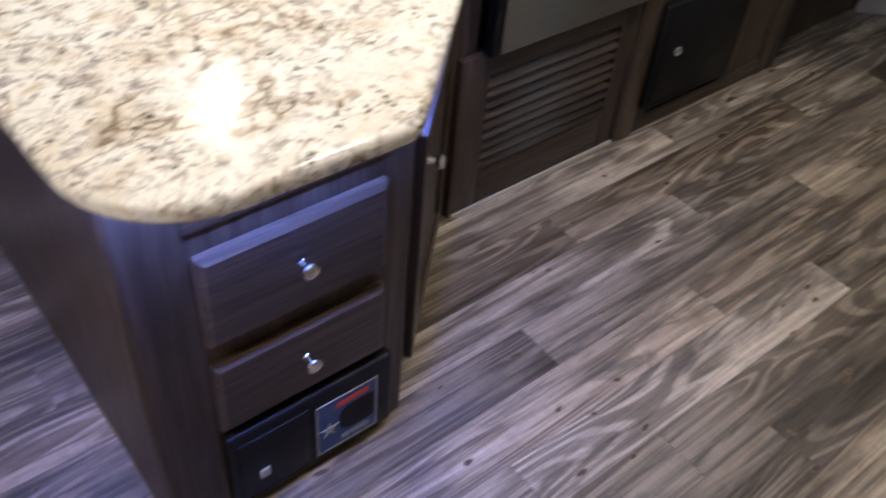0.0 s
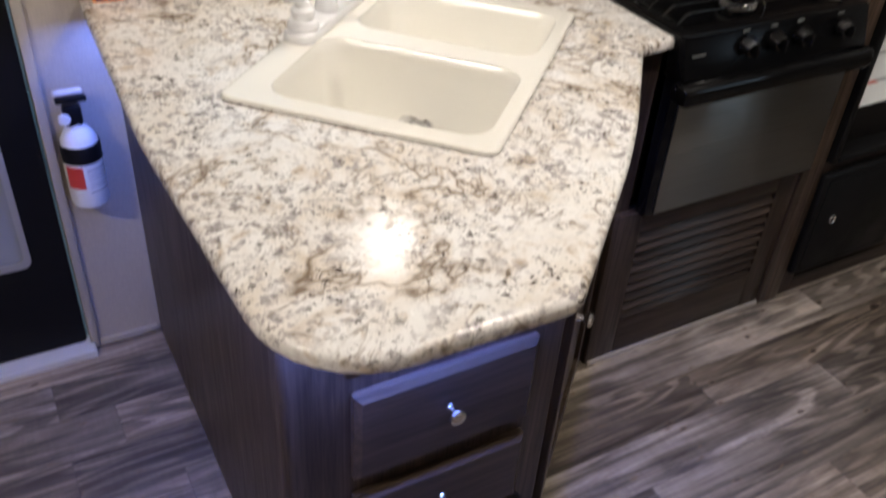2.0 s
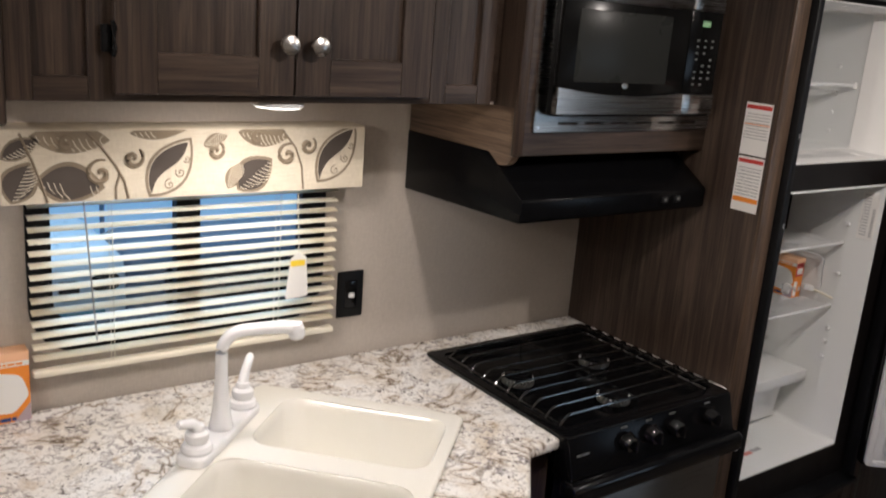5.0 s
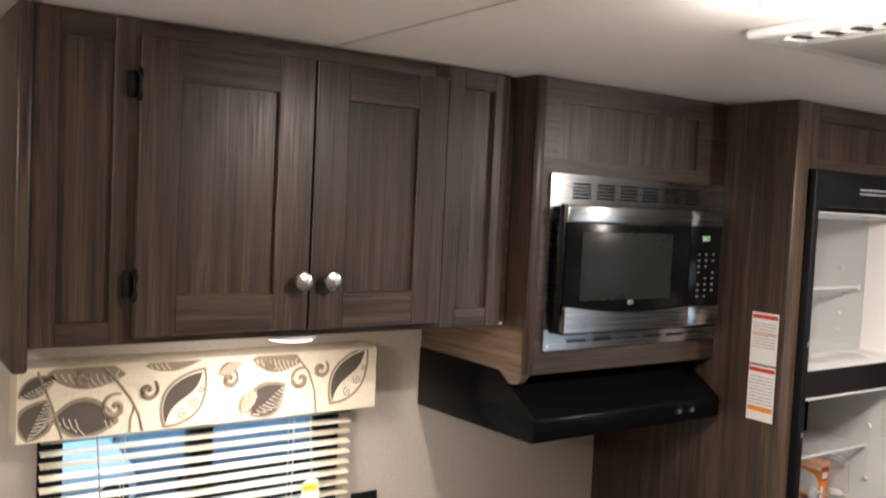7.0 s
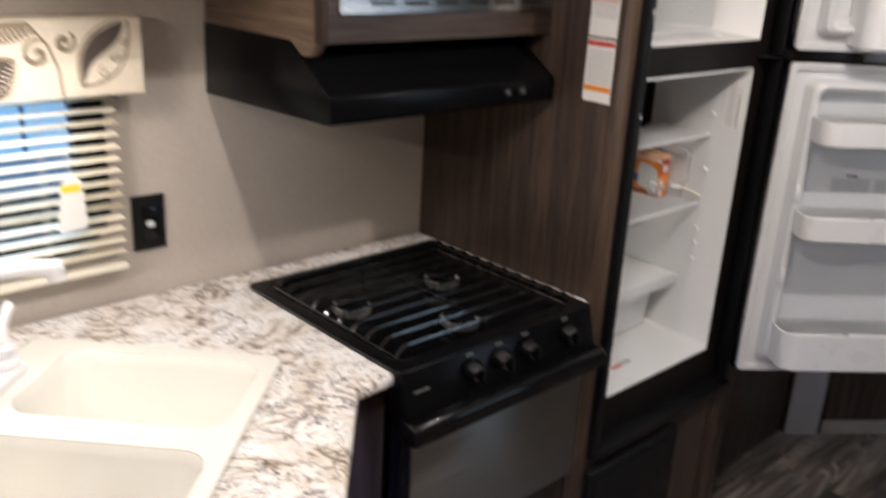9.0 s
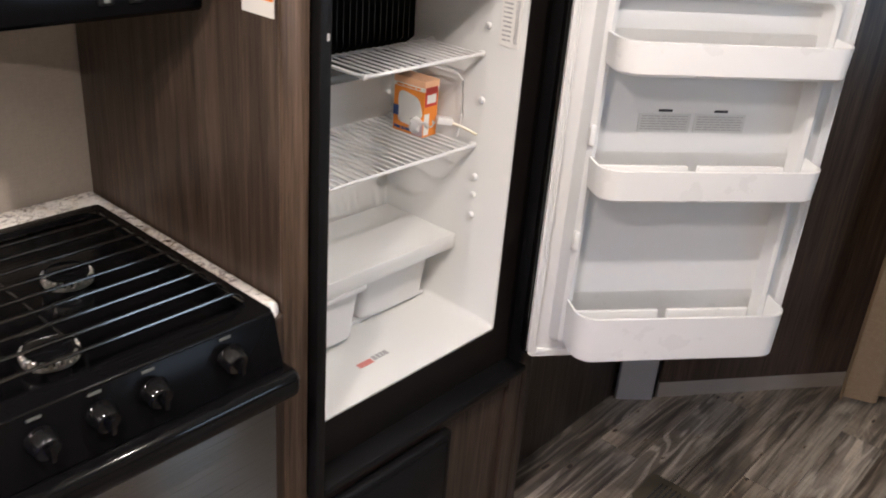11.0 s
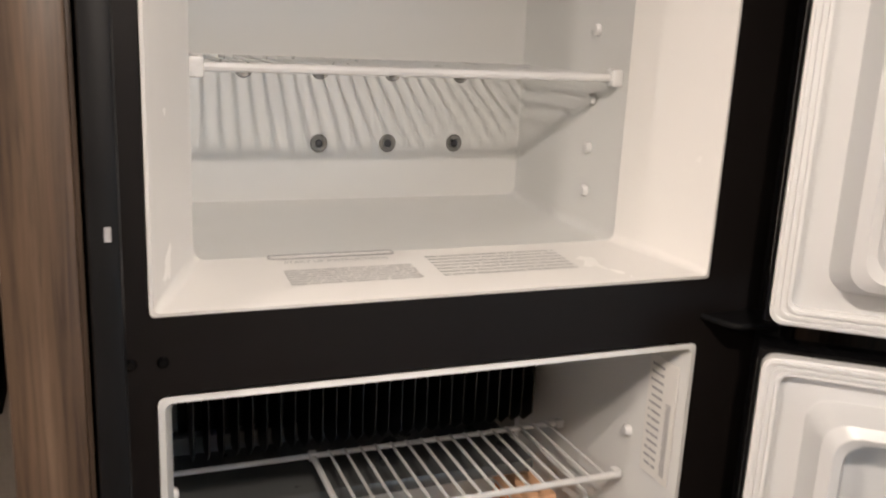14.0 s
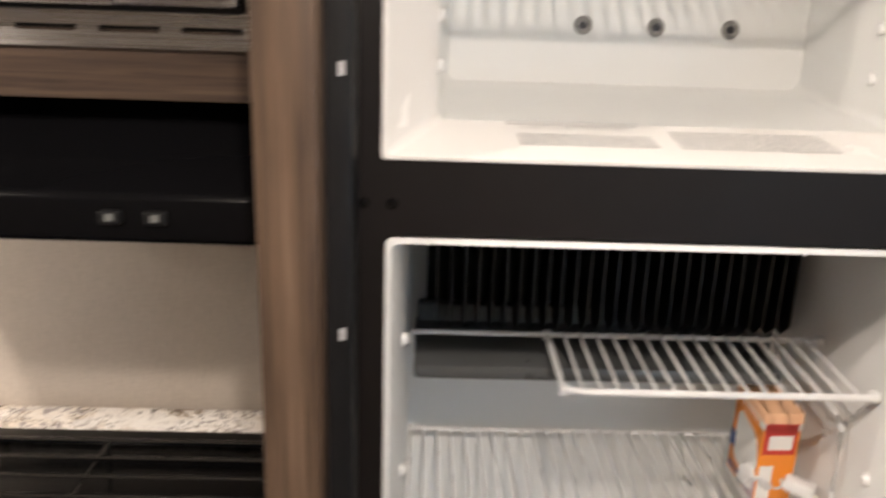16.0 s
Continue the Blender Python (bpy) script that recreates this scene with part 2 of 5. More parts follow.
olive = plain("bronze_register", (0.105, 0.088, 0.058), 0.45, 0.4)
beige_trim = plain("beige_vinyl_trim", (0.46, 0.42, 0.37), 0.45)
white_metal = plain("white_metal", (0.72, 0.71, 0.69), 0.35)
paper = plain("white_paper", (0.80, 0.79, 0.76), 0.6, spot=0.03)
ink_grey = plain("grey_print", (0.36, 0.36, 0.37), 0.6)
dim_print = plain("dim_key_print", (0.12, 0.125, 0.12), 0.5)
ink_black = plain("black_print", (0.03, 0.03, 0.035), 0.5)
ink_red = plain("red_print", (0.55, 0.045, 0.035), 0.5)
ink_orange = plain("orange_print", (0.80, 0.26, 0.03), 0.45)
ink_blue = plain("blue_print", (0.025, 0.06, 0.19), 0.45)
ink_yellow = plain("yellow_print", (0.85, 0.62, 0.04), 0.5)
taupe = plain("taupe_print", (0.25, 0.20, 0.14), 0.8)
charcoal = plain("charcoal_print", (0.075, 0.06, 0.05), 0.8)


def fabric(name, a, b, size=700.0):
    n = Nodes(name)
    w1, w2 = n.noise(n.coords((size, size, 40)), 1.0, 3), n.noise(n.coords((40, 40, size)), 1.0, 3)
    both = n.mix(0.5, w1, w2)
    n.set(base_color=n.ramp(both, (0.35, a), (0.65, b)), roughness=0.85)
    return n.bump(both, 0.4, 0.0008).mat


valance_mat = fabric("cream_woven_fabric", (0.60, 0.53, 0.41), (0.76, 0.69, 0.56))
curtain_mat = fabric("tan_curtain_fabric", (0.34, 0.24, 0.145), (0.47, 0.35, 0.23))


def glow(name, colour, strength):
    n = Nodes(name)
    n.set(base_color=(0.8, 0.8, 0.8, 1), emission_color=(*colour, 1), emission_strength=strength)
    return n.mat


lens_mat = glow("lit_lamp_lens", WARM, 7.0)
led_mat = glow("lit_blue_led", LED, 3.0)
digit_mat = glow("green_digits", (0.1, 1.0, 0.15), 0.35)


def glass():
    n = Nodes("window_glass")
    n.set(base_color=(0.75, 0.85, 0.95, 1), roughness=0.02, ior=1.45, transmission_weight=1.0)
    return n.mat


glass_mat = glass()
frost_mat = plain("frosted_pane", (0.30, 0.31, 0.32), 0.35)

# ---- building helpers ----
WORLD_OF = {}
PLACE = Matrix.Identity(4)


def view_fit(x=(1, 0), y=(1, 0), z=(1, 0)):
    """Scale and offset, axis by axis, that fit what is drawn to the camera's view."""
    return Matrix(((x[0], 0, 0, x[1]), (0, y[0], 0, y[1]), (0, 0, z[0], z[1]), (0, 0, 0, 1)))



def thing(name, at, label, category, group="", kind=""):
    e = new(name)
    e.empty_display_size = 0.1
    e.location = PLACE @ Vector(at)
    WORLD_OF[e.name] = Matrix.Translation(e.location)
    return tagged(e, label, category, group, kind)


def part(name, bm, material, parent=None, label="", m=None, smooth=True, flat=32):
    """Link a bmesh, given in the world's metres, as one mesh object under a thing or part."""
    if m is not None:
        bm.transform(m)
    bm.transform(PLACE)
    bmesh.ops.recalc_face_normals(bm, faces=bm.faces)
    me = bpy.data.meshes.new(name)
    bm.to_mesh(me)
    bm.free()
    me.materials.append(material)
    if smooth:
        me.shade_smooth()
        me.set_sharp_from_angle(angle=radians(flat))
    ob = new(name, me)
    if parent:
        ob.parent = parent
        ob.matrix_parent_inverse = WORLD_OF[parent.name].inverted()
    WORLD_OF[ob.name] = Matrix.Identity(4)
    return tagged(ob, label)


def single(name, bm, material, label, category, group="", kind="", m=None):
    return tagged(part(name, bm, material, None, label, m), "", category, group, kind)


def box(x0, x1, y0, y1, z0, z1, bevel=0.0, seg=2, bm=None):
    bm = bm or bmesh.new()
    b = bmesh.new()
    bmesh.ops.create_cube(b, size=1.0)
    b.transform(Matrix.Translation(((x0 + x1) / 2, (y0 + y1) / 2, (z0 + z1) / 2)) @ Matrix.Diagonal((x1 - x0, y1 - y0, z1 - z0, 1)))
    if bevel:
        bmesh.ops.bevel(b, geom=b.edges[:], offset=bevel, segments=seg, profile=0.5, affect="EDGES")
    return join(bm, b)


def join(bm, other):
    me = bpy.data.meshes.new("joined")
    other.to_mesh(me)
    other.free()
    bm.from_mesh(me)
    bpy.data.meshes.remove(me)
    return bm


def lathe(profile, seg=24, m=None, bm=None):
    """Turn (radius, height) pairs about z."""
    bm = bm or bmesh.new()
    b = bmesh.new()
    rings = []
    for r, z in profile:
        if r < 1e-6:
            rings.append([b.verts.new((0, 0, z))])
        else:
            rings.append([b.verts.new((r * math.cos(2 * math.pi * k / seg), r * math.sin(2 * math.pi * k / seg), z)) for k in range(seg)])
    for a, c in zip(rings, rings[1:]):
        for k in range(seg):
            k2 = (k + 1) % seg
            loop = [a[k % len(a)], a[k2 % len(a)], c[k2 % len(c)], c[k % len(c)]]
            loop = [v for i, v in enumerate(loop) if v not in loop[:i]]
            if len(loop) > 2:
                b.faces.new(loop)
    if m is not None:
        b.transform(m)
    return join(bm, b)


def tube(points, radius, seg=8, bm=None, closed=False):
    """A round rod along a line of points."""
    bm = bm or bmesh.new()
    pts = [Vector(p) for p in points]
    rings = []
    for i, p in enumerate(pts):
        a = pts[i - 1] if i or closed else p
        c = pts[(i + 1) % len(pts)] if i < len(pts) - 1 or closed else p
        way = (c - a).normalized()
        side = way.cross(Vector((0, 0, 1)))
        side = side.normalized() if side.length > 0.05 else Vector((1, 0, 0))
        up = side.cross(way).normalized()
        r = radius[i] if isinstance(radius, (list, tuple)) else radius
        rings.append([bm.verts.new(p + r * (math.cos(t) * side + math.sin(t) * up)) for t in (2 * math.pi * k / seg for k in range(seg))])
    pairs = list(zip(rings, rings[1:])) + ([(rings[-1], rings[0])] if closed else [])
    for a, c in pairs:
        for k in range(seg):
            bm.faces.new((a[k], a[(k + 1) % seg], c[(k + 1) % seg], c[k]))
    if not closed:
        bm.faces.new(rings[0][::-1])
        bm.faces.new(rings[-1])
    return bm


def fillet(corners, seg=6):
    """Round a polygon's corners: (x, y, radius) each."""
    out = []
    n = len(corners)
    for i, (x, y, r) in enumerate(corners):
        p = Vector((x, y))
        a = (Vector(corners[i - 1][:2]) - p).normalized()
        c = (Vector(corners[(i + 1) % n][:2]) - p).normalized()
        if r <= 0:
            out.append(p)
            continue
        half = a.angle(c) / 2
        cut = r / math.tan(half)
        centre = p + (a + c).normalized() * (r / math.sin(half))
        s, e = p + a * cut - centre, p + c * cut - centre
        turn = s.angle_signed(e)
        for k in range(seg + 1):
            t = -turn * k / seg
            out.append(centre + Vector((s.x * math.cos(t) - s.y * math.sin(t), s.x * math.sin(t) + s.y * math.cos(t))))
    return out


def inset(loop, d):
    """A closed counter-clockwise loop moved inwards by d."""
    out = []
    n = len(loop)
    for i, p in enumerate(loop):
        a, c = (p - loop[i - 1]), (loop[(i + 1) % n] - p)
        na, nc = Vector((-a.y, a.x)).normalized(), Vector((-c.y, c.x)).normalized()
        mid = (na + nc).normalized()
        out.append(p + mid * (d / max(0.4, mid.dot(na))))
    return out


def slab(outer, z0, z1, r=0.0, holes=(), seg=4, bm=None):
    """A plate over a counter-clockwise outline with rounded rims and holes through it."""
    bm = bm or bmesh.new()
    if r:
        rims = [(r * (1 - math.sin(t)), z0 + r * (1 - math.cos(t))) for t in (math.pi / 2 * k / seg for k in range(seg + 1))]
        rims += [(r * (1 - math.cos(t)), z1 - r * (1 - math.sin(t))) for t in (math.pi / 2 * k / seg for k in range(seg + 1))]
    else:
        rims = [(0, z0), (0, z1)]
    rings = []
    for d, z in rims:
        rings.append([bm.verts.new((p.x, p.y, z)) for p in (inset(outer, d) if d else outer)])
    for a, c in zip(rings, rings[1:]):
        for k in range(len(a)):
            bm.faces.new((a[k], a[(k + 1) % len(a)], c[(k + 1) % len(a)], c[k]))
    low, high = [rings[0]], [rings[-1]]
    for h in holes:
        lo, hi = [bm.verts.new((p.x, p.y, z0)) for p in h], [bm.verts.new((p.x, p.y, z1)) for p in h]
        for k in range(len(h)):
            bm.faces.new((lo[k], hi[k], hi[(k + 1) % len(h)], lo[(k + 1) % len(h)]))
        low.append(lo)
        high.append(hi)
    for loops in (low, high):
        flat = [v for one in loops for v in one]
        for tri in tessellate_polygon([[v.co for v in one] for one in loops]):
            try:
                bm.faces.new([flat[k] for k in tri])
            except ValueError:
                pass
    return bm


def plate(outer, holes, thick, m):
    """A slab drawn in a plane of its own: x and y of the outline become what m makes of them."""
    bm = slab(outer, 0, thick, 0, holes)
    bm.transform(m)
    return bm


def rect(x0, x1, y0, y1, r=0.0, seg=4):
    return fillet([(x0, y0, r), (x1, y0, r), (x1, y1, r), (x0, y1, r)], seg)


# stands a drawing up: its x runs along x, its y up, its thickness towards the room
def upright(y):
    return Matrix(((1, 0, 0, 0), (0, 0, -1, y), (0, 1, 0, 0), (0, 0, 0, 1)))


def shaker(parent, x0, x1, z0, z1, y, thick=0.019, stile=0.062, recess=0.010, name="door", mv=None, mh=None, m=None):
    """A framed door or panel: stiles and sunken panel in one mesh, its two rails below it."""
    mv, mh = mv or wood_v, mh or wood_h
    bm = box(x0, x0 + stile, y, y + thick, z0, z1, 0.0015, 1)
    box(x1 - stile, x1, y, y + thick, z0, z1, 0.0015, 1, bm)
    box(x0 + stile - 0.004, x1 - stile + 0.004, y + recess, y + thick - 0.001, z0 + 0.03, z1 - 0.03, 0, 1, bm)
    d = part(name, bm, mv, parent, m=m)
    for a, c in ((z0, z0 + stile), (z1 - stile, z1)):
        part("rail", box(x0 + stile, x1 - stile, y + 0.0006, y + thick, a, c, 0.0012, 1), mh, d, m=m)
    return d


def knob(parent, x, y, z, mat, r=0.015, m=None):
    k = lathe([(0.0, 0.0), (0.0075, 0.0), (0.0055, 0.006), (0.005, 0.012), (r * 0.8, 0.016), (r, 0.021), (r * 0.92, 0.026), (r * 0.5, 0.029), (0, 0.0295)], 20, pose(x, y, z, 90))
    return part("knob", k, mat, parent, m=m)


def bars(x0, x1, z0, z1, rows, seed, height=0.45):
    """Rows of short bars that stand for small print."""
    rng = random.Random(seed)
    bm = bmesh.new()
    step = (z1 - z0) / rows
    for k in range(rows):
        z = z1 - (k + 0.5) * step
        x = x0
        while x < x1 - 0.002:
            w = min(x1 - x, rng.uniform(0.006, 0.02))
            box(x, x + w, 0, 0.0004, z - step * height / 2, z + step * height / 2, 0, 1, bm)
            x += w + rng.uniform(0.001, 0.003)
    return bm

# ---- the setting ----
WALL, CEIL, TOP = 2.07, 2.04, 0.87
SIDE = 2.0  # face of the tall panel beside the cooker
FRONT = 1.49  # front of cooker base and fridge cabinet
X0, X1, Y0 = -2.6, 5.45, -0.95

# window opening x 0.575..1.165, z 1.005..1.42; door opening x -0.42..0.30, z 0..1.86
WALL_M = upright(WALL + 0.05)
win_hole = rect(0.58, 1.16, 1.01, 1.42, 0.07)
body = plate(rect(X0, X1, -0.03, CEIL + 0.05), [win_hole, rect(-0.42, 0.302, -0.002, 1.86)], 0.05, WALL_M)
single("wall_north", body, wall_mat, "beige woven-look wallpaper wall with window and door openings", "wall", kind="structure")
single("wall_south", plate(rect(X0, X1, -0.03, CEIL + 0.05), [rect(2.93, 3.97, 0.92, 1.58, 0.05)], 0.05, upright(Y0)), wall_mat, "beige woven-look wallpaper wall", "wall", kind="structure")
single("wall_west", box(X0 - 0.05, X0, Y0 - 0.05, WALL + 0.05, -0.03, CEIL + 0.05), wall_mat, "beige woven-look wallpaper wall", "wall", kind="structure")
single("wall_east", box(X1, X1 + 0.05, Y0 - 0.05, WALL + 0.05, -0.03, CEIL + 0.05), wall_mat, "beige woven-look wallpaper wall", "wall", kind="structure")
single("ceiling", box(X0 - 0.05, X1 + 0.05, Y0 - 0.05, WALL + 0.05, CEIL, CEIL + 0.05), ceiling_mat, "off-white smooth ceiling boards", "ceiling", kind="structure")
single("ceiling_seam", box(0.954, 0.9575, Y0, 1.73, CEIL - 0.0012, CEIL + 0.001), grey_trim, "thin grey seam between two ceiling boards", "seam", kind="structure")
floor_base = single("floor", box(X0, X1, Y0, WALL, -0.03, -0.0012), groove_mat, "grey-brown wood-look vinyl plank floor", "floor", kind="structure")

# closed entrance door with a frosted pane
door = thing("door_1", (-0.06, WALL, 0.0), "black-framed entrance door with a frosted pane, shut", "door", kind="structure")
part("door_frame", plate(rect(-0.40, 0.296, 0.022, 1.85, 0.01), [rect(-0.30, 0.212, 0.285, 1.72, 0.02)], 0.03, upright(WALL + 0.030)), black_satin, door, "black door frame")
part("pane", box(-0.31, 0.222, WALL + 0.008, WALL + 0.014, 0.275, 1.73), frost_mat, door, "grey frosted pane")
part("pane_rim", plate(rect(-0.31, 0.222, 0.275, 1.73, 0.02), [rect(-0.298, 0.208, 0.292, 1.716, 0.015)], 0.006, upright(WALL + 0.002)), grey_trim, door)
single("door_sill", box(-0.42, 0.31, WALL - 0.045, WALL + 0.02, 0.0, 0.022, 0.004), white_metal, "white metal door sill on the floor", "sill", kind="structure")
single("door_trim", box(0.302, 0.322, WALL - 0.012, WALL, 0.0, 1.88, 0.003), beige_trim, "beige vinyl trim beside the door", "trim", kind="structure")
single("door_trim", box(-0.44, -0.42, WALL - 0.012, WALL, 0.0, 1.88, 0.003), beige_trim, "beige vinyl trim beside the door", "trim", kind="structure")
single("baseboard", box(0.323, 0.462, WALL - 0.008, WALL, 0.0, 0.018, 0.002), beige_trim, "beige vinyl strip at the foot of the wall", "baseboard", kind="structure")

# window
PLACE = view_fit((1, -0.008), z=(1, 0.002))
win = thing("window_1", (0.87, WALL, 1.0), "black-framed sliding window with two panes", "window", kind="structure")
part("window_frame", plate(rect(0.553, 1.187, 0.980, 1.44, 0.10, 8), [fillet([(0.597, 1.035, 0.06), (0.842, 1.035, 0.004), (0.842, 1.40, 0.004), (0.597, 1.40, 0.06)], 6), fillet([(0.892, 1.035, 0.004), (1.128, 1.035, 0.06), (1.128, 1.40, 0.06), (0.892, 1.40, 0.004)], 6)], 0.03, upright(WALL + 0.022)), black_satin, win, "black window frame")
for a, c in ((0.592, 0.847), (0.887, 1.133)):
    g = part("pane", box(a, c, WALL + 0.016, WALL + 0.020, 1.03, 1.405), glass_mat, win, "clear glass pane")
    g.visible_shadow = False

PLACE = Matrix.Identity(4)
w2 = thing("window_2", (3.45, Y0, 0.9), "black-framed window in the opposite wall", "window", kind="structure")
part("window_frame", plate(rect(2.90, 4.0, 0.89, 1.61, 0.06), [rect(2.95, 3.95, 0.94, 1.56, 0.04)], 0.03, upright(Y0 + 0.015)), black_satin, w2)
part("pane", box(2.94, 3.96, Y0 - 0.03, Y0 - 0.025, 0.93, 1.57), glow("pale_blue_daylight", (0.62, 0.80, 1.0), 2.2), w2, "pane bright with pale blue daylight")

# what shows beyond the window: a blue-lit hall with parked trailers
# The backdrop glows by itself; the hall's blue light is put into it.
single("backdrop", box(-3.5, 5.5, 7.0, 7.02, -1.5, 4.5), glow("blue_backdrop_glow", (0.20, 0.46, 0.76), 1.15), "glowing pale blue backdrop standing in for the lit hall", "backdrop", kind="structure")
single("ground", box(-3.5, 5.5, WALL + 0.06, 7.0, -0.85, -0.80), plain("dark_hall_floor", (0.10, 0.10, 0.105), 0.4), "dark grey hall floor outside", "ground", kind="structure")
lamp("hall_light", "AREA", pose(1.4, 4.4, 3.6), 260, (0.55, 0.78, 1.0), 3.0, 2.0)
hall_steel = plain("hall_steel", (0.16, 0.26, 0.36), 0.5)
truss = thing("roof_truss", (1.4, 4.9, -0.8), "blue-grey steel truss of the hall behind the window", "truss")
for a, c in (((0.86, 0.58), (1.30, 0.96)), ((0.86, 0.96), (1.30, 0.58)), ((1.50, -0.8), (1.50, 1.6)), ((2.02, -0.8), (2.02, 1.6)), ((0.6, 1.0), (2.6, 1.0)), ((0.6, 0.60), (1.5, 0.60))):
    part("beam", tube([(a[0], 5.25, a[1]), (c[0], 5.25, c[1])], 0.014, 8), hall_steel, truss)
trailer = thing("trailer", (0.9, 4.6, -0.8), "white parked trailer seen through the window", "trailer")
part("body", box(0.30, 1.38, 4.3, 5.1, -0.40, 0.545, 0.11, 4), plain("white_trailer_paint", (0.74, 0.80, 0.80), 0.3), trailer)
for a, c in ((0.62, 0.80), (0.86, 1.00), (1.06, 1.15)):
    part("window", box(a, c, 4.285, 4.302, 0.33, 0.42, 0.012), black_glass, trailer, "dark trailer window")
part("porthole", lathe([(0, 0.012), (0.060, 0.012), (0.068, 0.004), (0.068, -0.004)], 28, pose(1.265, 4.302, 0.40, 90) @ Matrix.Diagonal((1, 0.75, 1, 1))), black_glass, trailer, "dark oval opening")
part("stripe", box(0.42, 1.26, 4.292, 4.302, 0.24, 0.27, 0.002), plain("teal_stripe", (0.10, 0.30, 0.34), 0.4), trailer)
for a in (0.60, 1.10):
    part("wheel", lathe([(0, 0), (0.16, 0), (0.2, 0.05), (0.2, 0.15), (0, 0.17)], 24, pose(a, 4.5, -0.6, 90)), black_satin, trailer)
# Van shape is made up to fill the dark zone low behind the panes.
van = thing("parked_van", (2.2, 4.9, -0.8), "dark blue-grey van shape, made up for the dark zone outside", "van")
part("body", box(1.44, 3.2, 4.55, 5.2, -0.55, 0.44, 0.10, 4), plain("slate_paint", (0.075, 0.11, 0.15), 0.35), van)
part("window", box(1.62, 2.35, 4.535, 4.552, 0.16, 0.36, 0.03), black_glass, van, "dark window on the van shape")
for a in (1.75, 2.85):
    part("wheel", lathe([(0, 0), (0.14, 0), (0.17, 0.05), (0.17, 0.15), (0, 0.17)], 24, pose(a, 4.72, -0.63, 90)), black_satin, van)

# ---- counter, base cabinet and what is built into them ----
# outline of the worktop: wide rounded end, slanting side, a notch for the cooker
RX0, RX1, RY = 1.438, 1.957, 1.972
edge = fillet([(0.424, WALL - 0.001, 0), (0.405, 1.5, 1.5), (0.426, 0.909, 0.15), (0.792, 0.906, 0.05), (1.103, 1.192, 2.0), (1.350, 1.480, 0.02),
               (RX0, 1.487, 0.008), (RX0, RY, 0), (RX1, RY, 0), (RX1, 1.487, 0.004), (SIDE - 0.001, 1.487, 0.02), (SIDE - 0.001, WALL - 0.001, 0)], 8)
SINK = pose(0.928, 1.602, TOP, 0, 0, 43.6)
hole = [(SINK @ Vector((p.x, p.y, 0))).to_2d() for p in rect(-0.285, 0.285, -0.20, 0.185, 0.03)]
worktop = slab(edge, TOP - 0.030, TOP, 0.011, [hole])
single("worktop", worktop, counter_mat, "cream, brown and grey speckled stone-look worktop with rounded edge", "countertop")

base = thing("peninsula_cabinet", (0.7, 1.5, 0.0), "dark wood peninsula base cabinet with drawers and black panel", "cabinet")
PEN = 1.103
foot = fillet([(0.470, WALL - 0.002, 0), (0.470, PEN, 0.012), (0.945, PEN, 0.004), (0.965, 1.150, 0.0), (1.355, 1.512, 0.0), (RX0 - 0.004, 1.512, 0), (RX0 - 0.004, WALL - 0.002, 0)], 4)
part("body", slab(foot, 0.0, TOP - 0.036, 0, [hole]), wood_v, base)
# drawers in the end, with a bevelled rim
for z0, z1 in ((0.442, 0.620), (0.238, 0.399)):
    d = box(0.573, 0.888, PEN - 0.012, PEN - 0.001, z0, z1, 0.0, 1)
    fr = [f for f in d.faces if f.normal.y < -0.9]
    bmesh.ops.inset_region(d, faces=fr, thickness=0.014, depth=0.0)
    bmesh.ops.translate(d, verts=list({v for f in fr for v in f.verts}), vec=(0, -0.009, 0))
    dr = part("drawer", d, wood_h, base, flat=15)
    knob(dr, 0.728, PEN - 0.024, (z0 + z1) / 2 + 0.012, chrome, 0.014)
# top rail over the drawers
part("rail", box(0.566, 0.895, PEN - 0.004, PEN, 0.66, TOP - 0.04, 0.001), wood_h, base)
panel = part("converter_panel", box(0.573, 0.905, PEN - 0.026, PEN - 0.001, 0.028, 0.222, 0.008, 3), black_satin, base, "black plastic power panel")
part("panel_door", box(0.588, 0.722, PEN - 0.031, PEN - 0.024, 0.045, 0.198, 0.004), black_satin, panel)
part("latch", box(0.620, 0.640, PEN - 0.036, PEN - 0.030, 0.085, 0.108, 0.003), grey_trim, panel, "small grey latch")
y = PEN - 0.0275
part("sticker", plate(rect(0.740, 0.866, 0.046, 0.184, 0.002), [], 0.0008, upright(y)), ink_blue, panel, "blue, red and white picture sticker")
part("sticker_dark", plate(fillet([(0.785, 0.080, 0.028), (0.862, 0.080, 0.01), (0.862, 0.150, 0.01), (0.785, 0.150, 0.028)]), [], 0.0008, upright(y - 0.0008)), black_satin, panel)
part("sticker_stripe", plate([Vector(p) for p in ((0.778, 0.158), (0.846, 0.160), (0.850, 0.172), (0.782, 0.170))], [], 0.0008, upright(y - 0.001)), ink_red, panel)
star = [Vector((0.764 + (0.021 if k % 2 == 0 else 0.007) * math.cos(math.pi / 2 + k * math.pi / 5), 0.106 + (0.024 if k % 2 == 0 else 0.008) * math.sin(math.pi / 2 + k * math.pi / 5))) for k in range(10)]
part("sticker_star", plate(star, [], 0.0008, upright(y - 0.001)), ink_grey, panel)
part("sticker_print", bars(0.79, 0.85, 0.055, 0.072, 3, 5, 0.3), ink_grey, panel, m=pose(0, y - 0.0012, 0))
part("sticker_border", plate(rect(0.738, 0.868, 0.044, 0.186, 0.002), [rect(0.7405, 0.8655, 0.0465, 0.1835, 0.002)], 0.0009, upright(y - 0.0004)), ink_grey, panel)
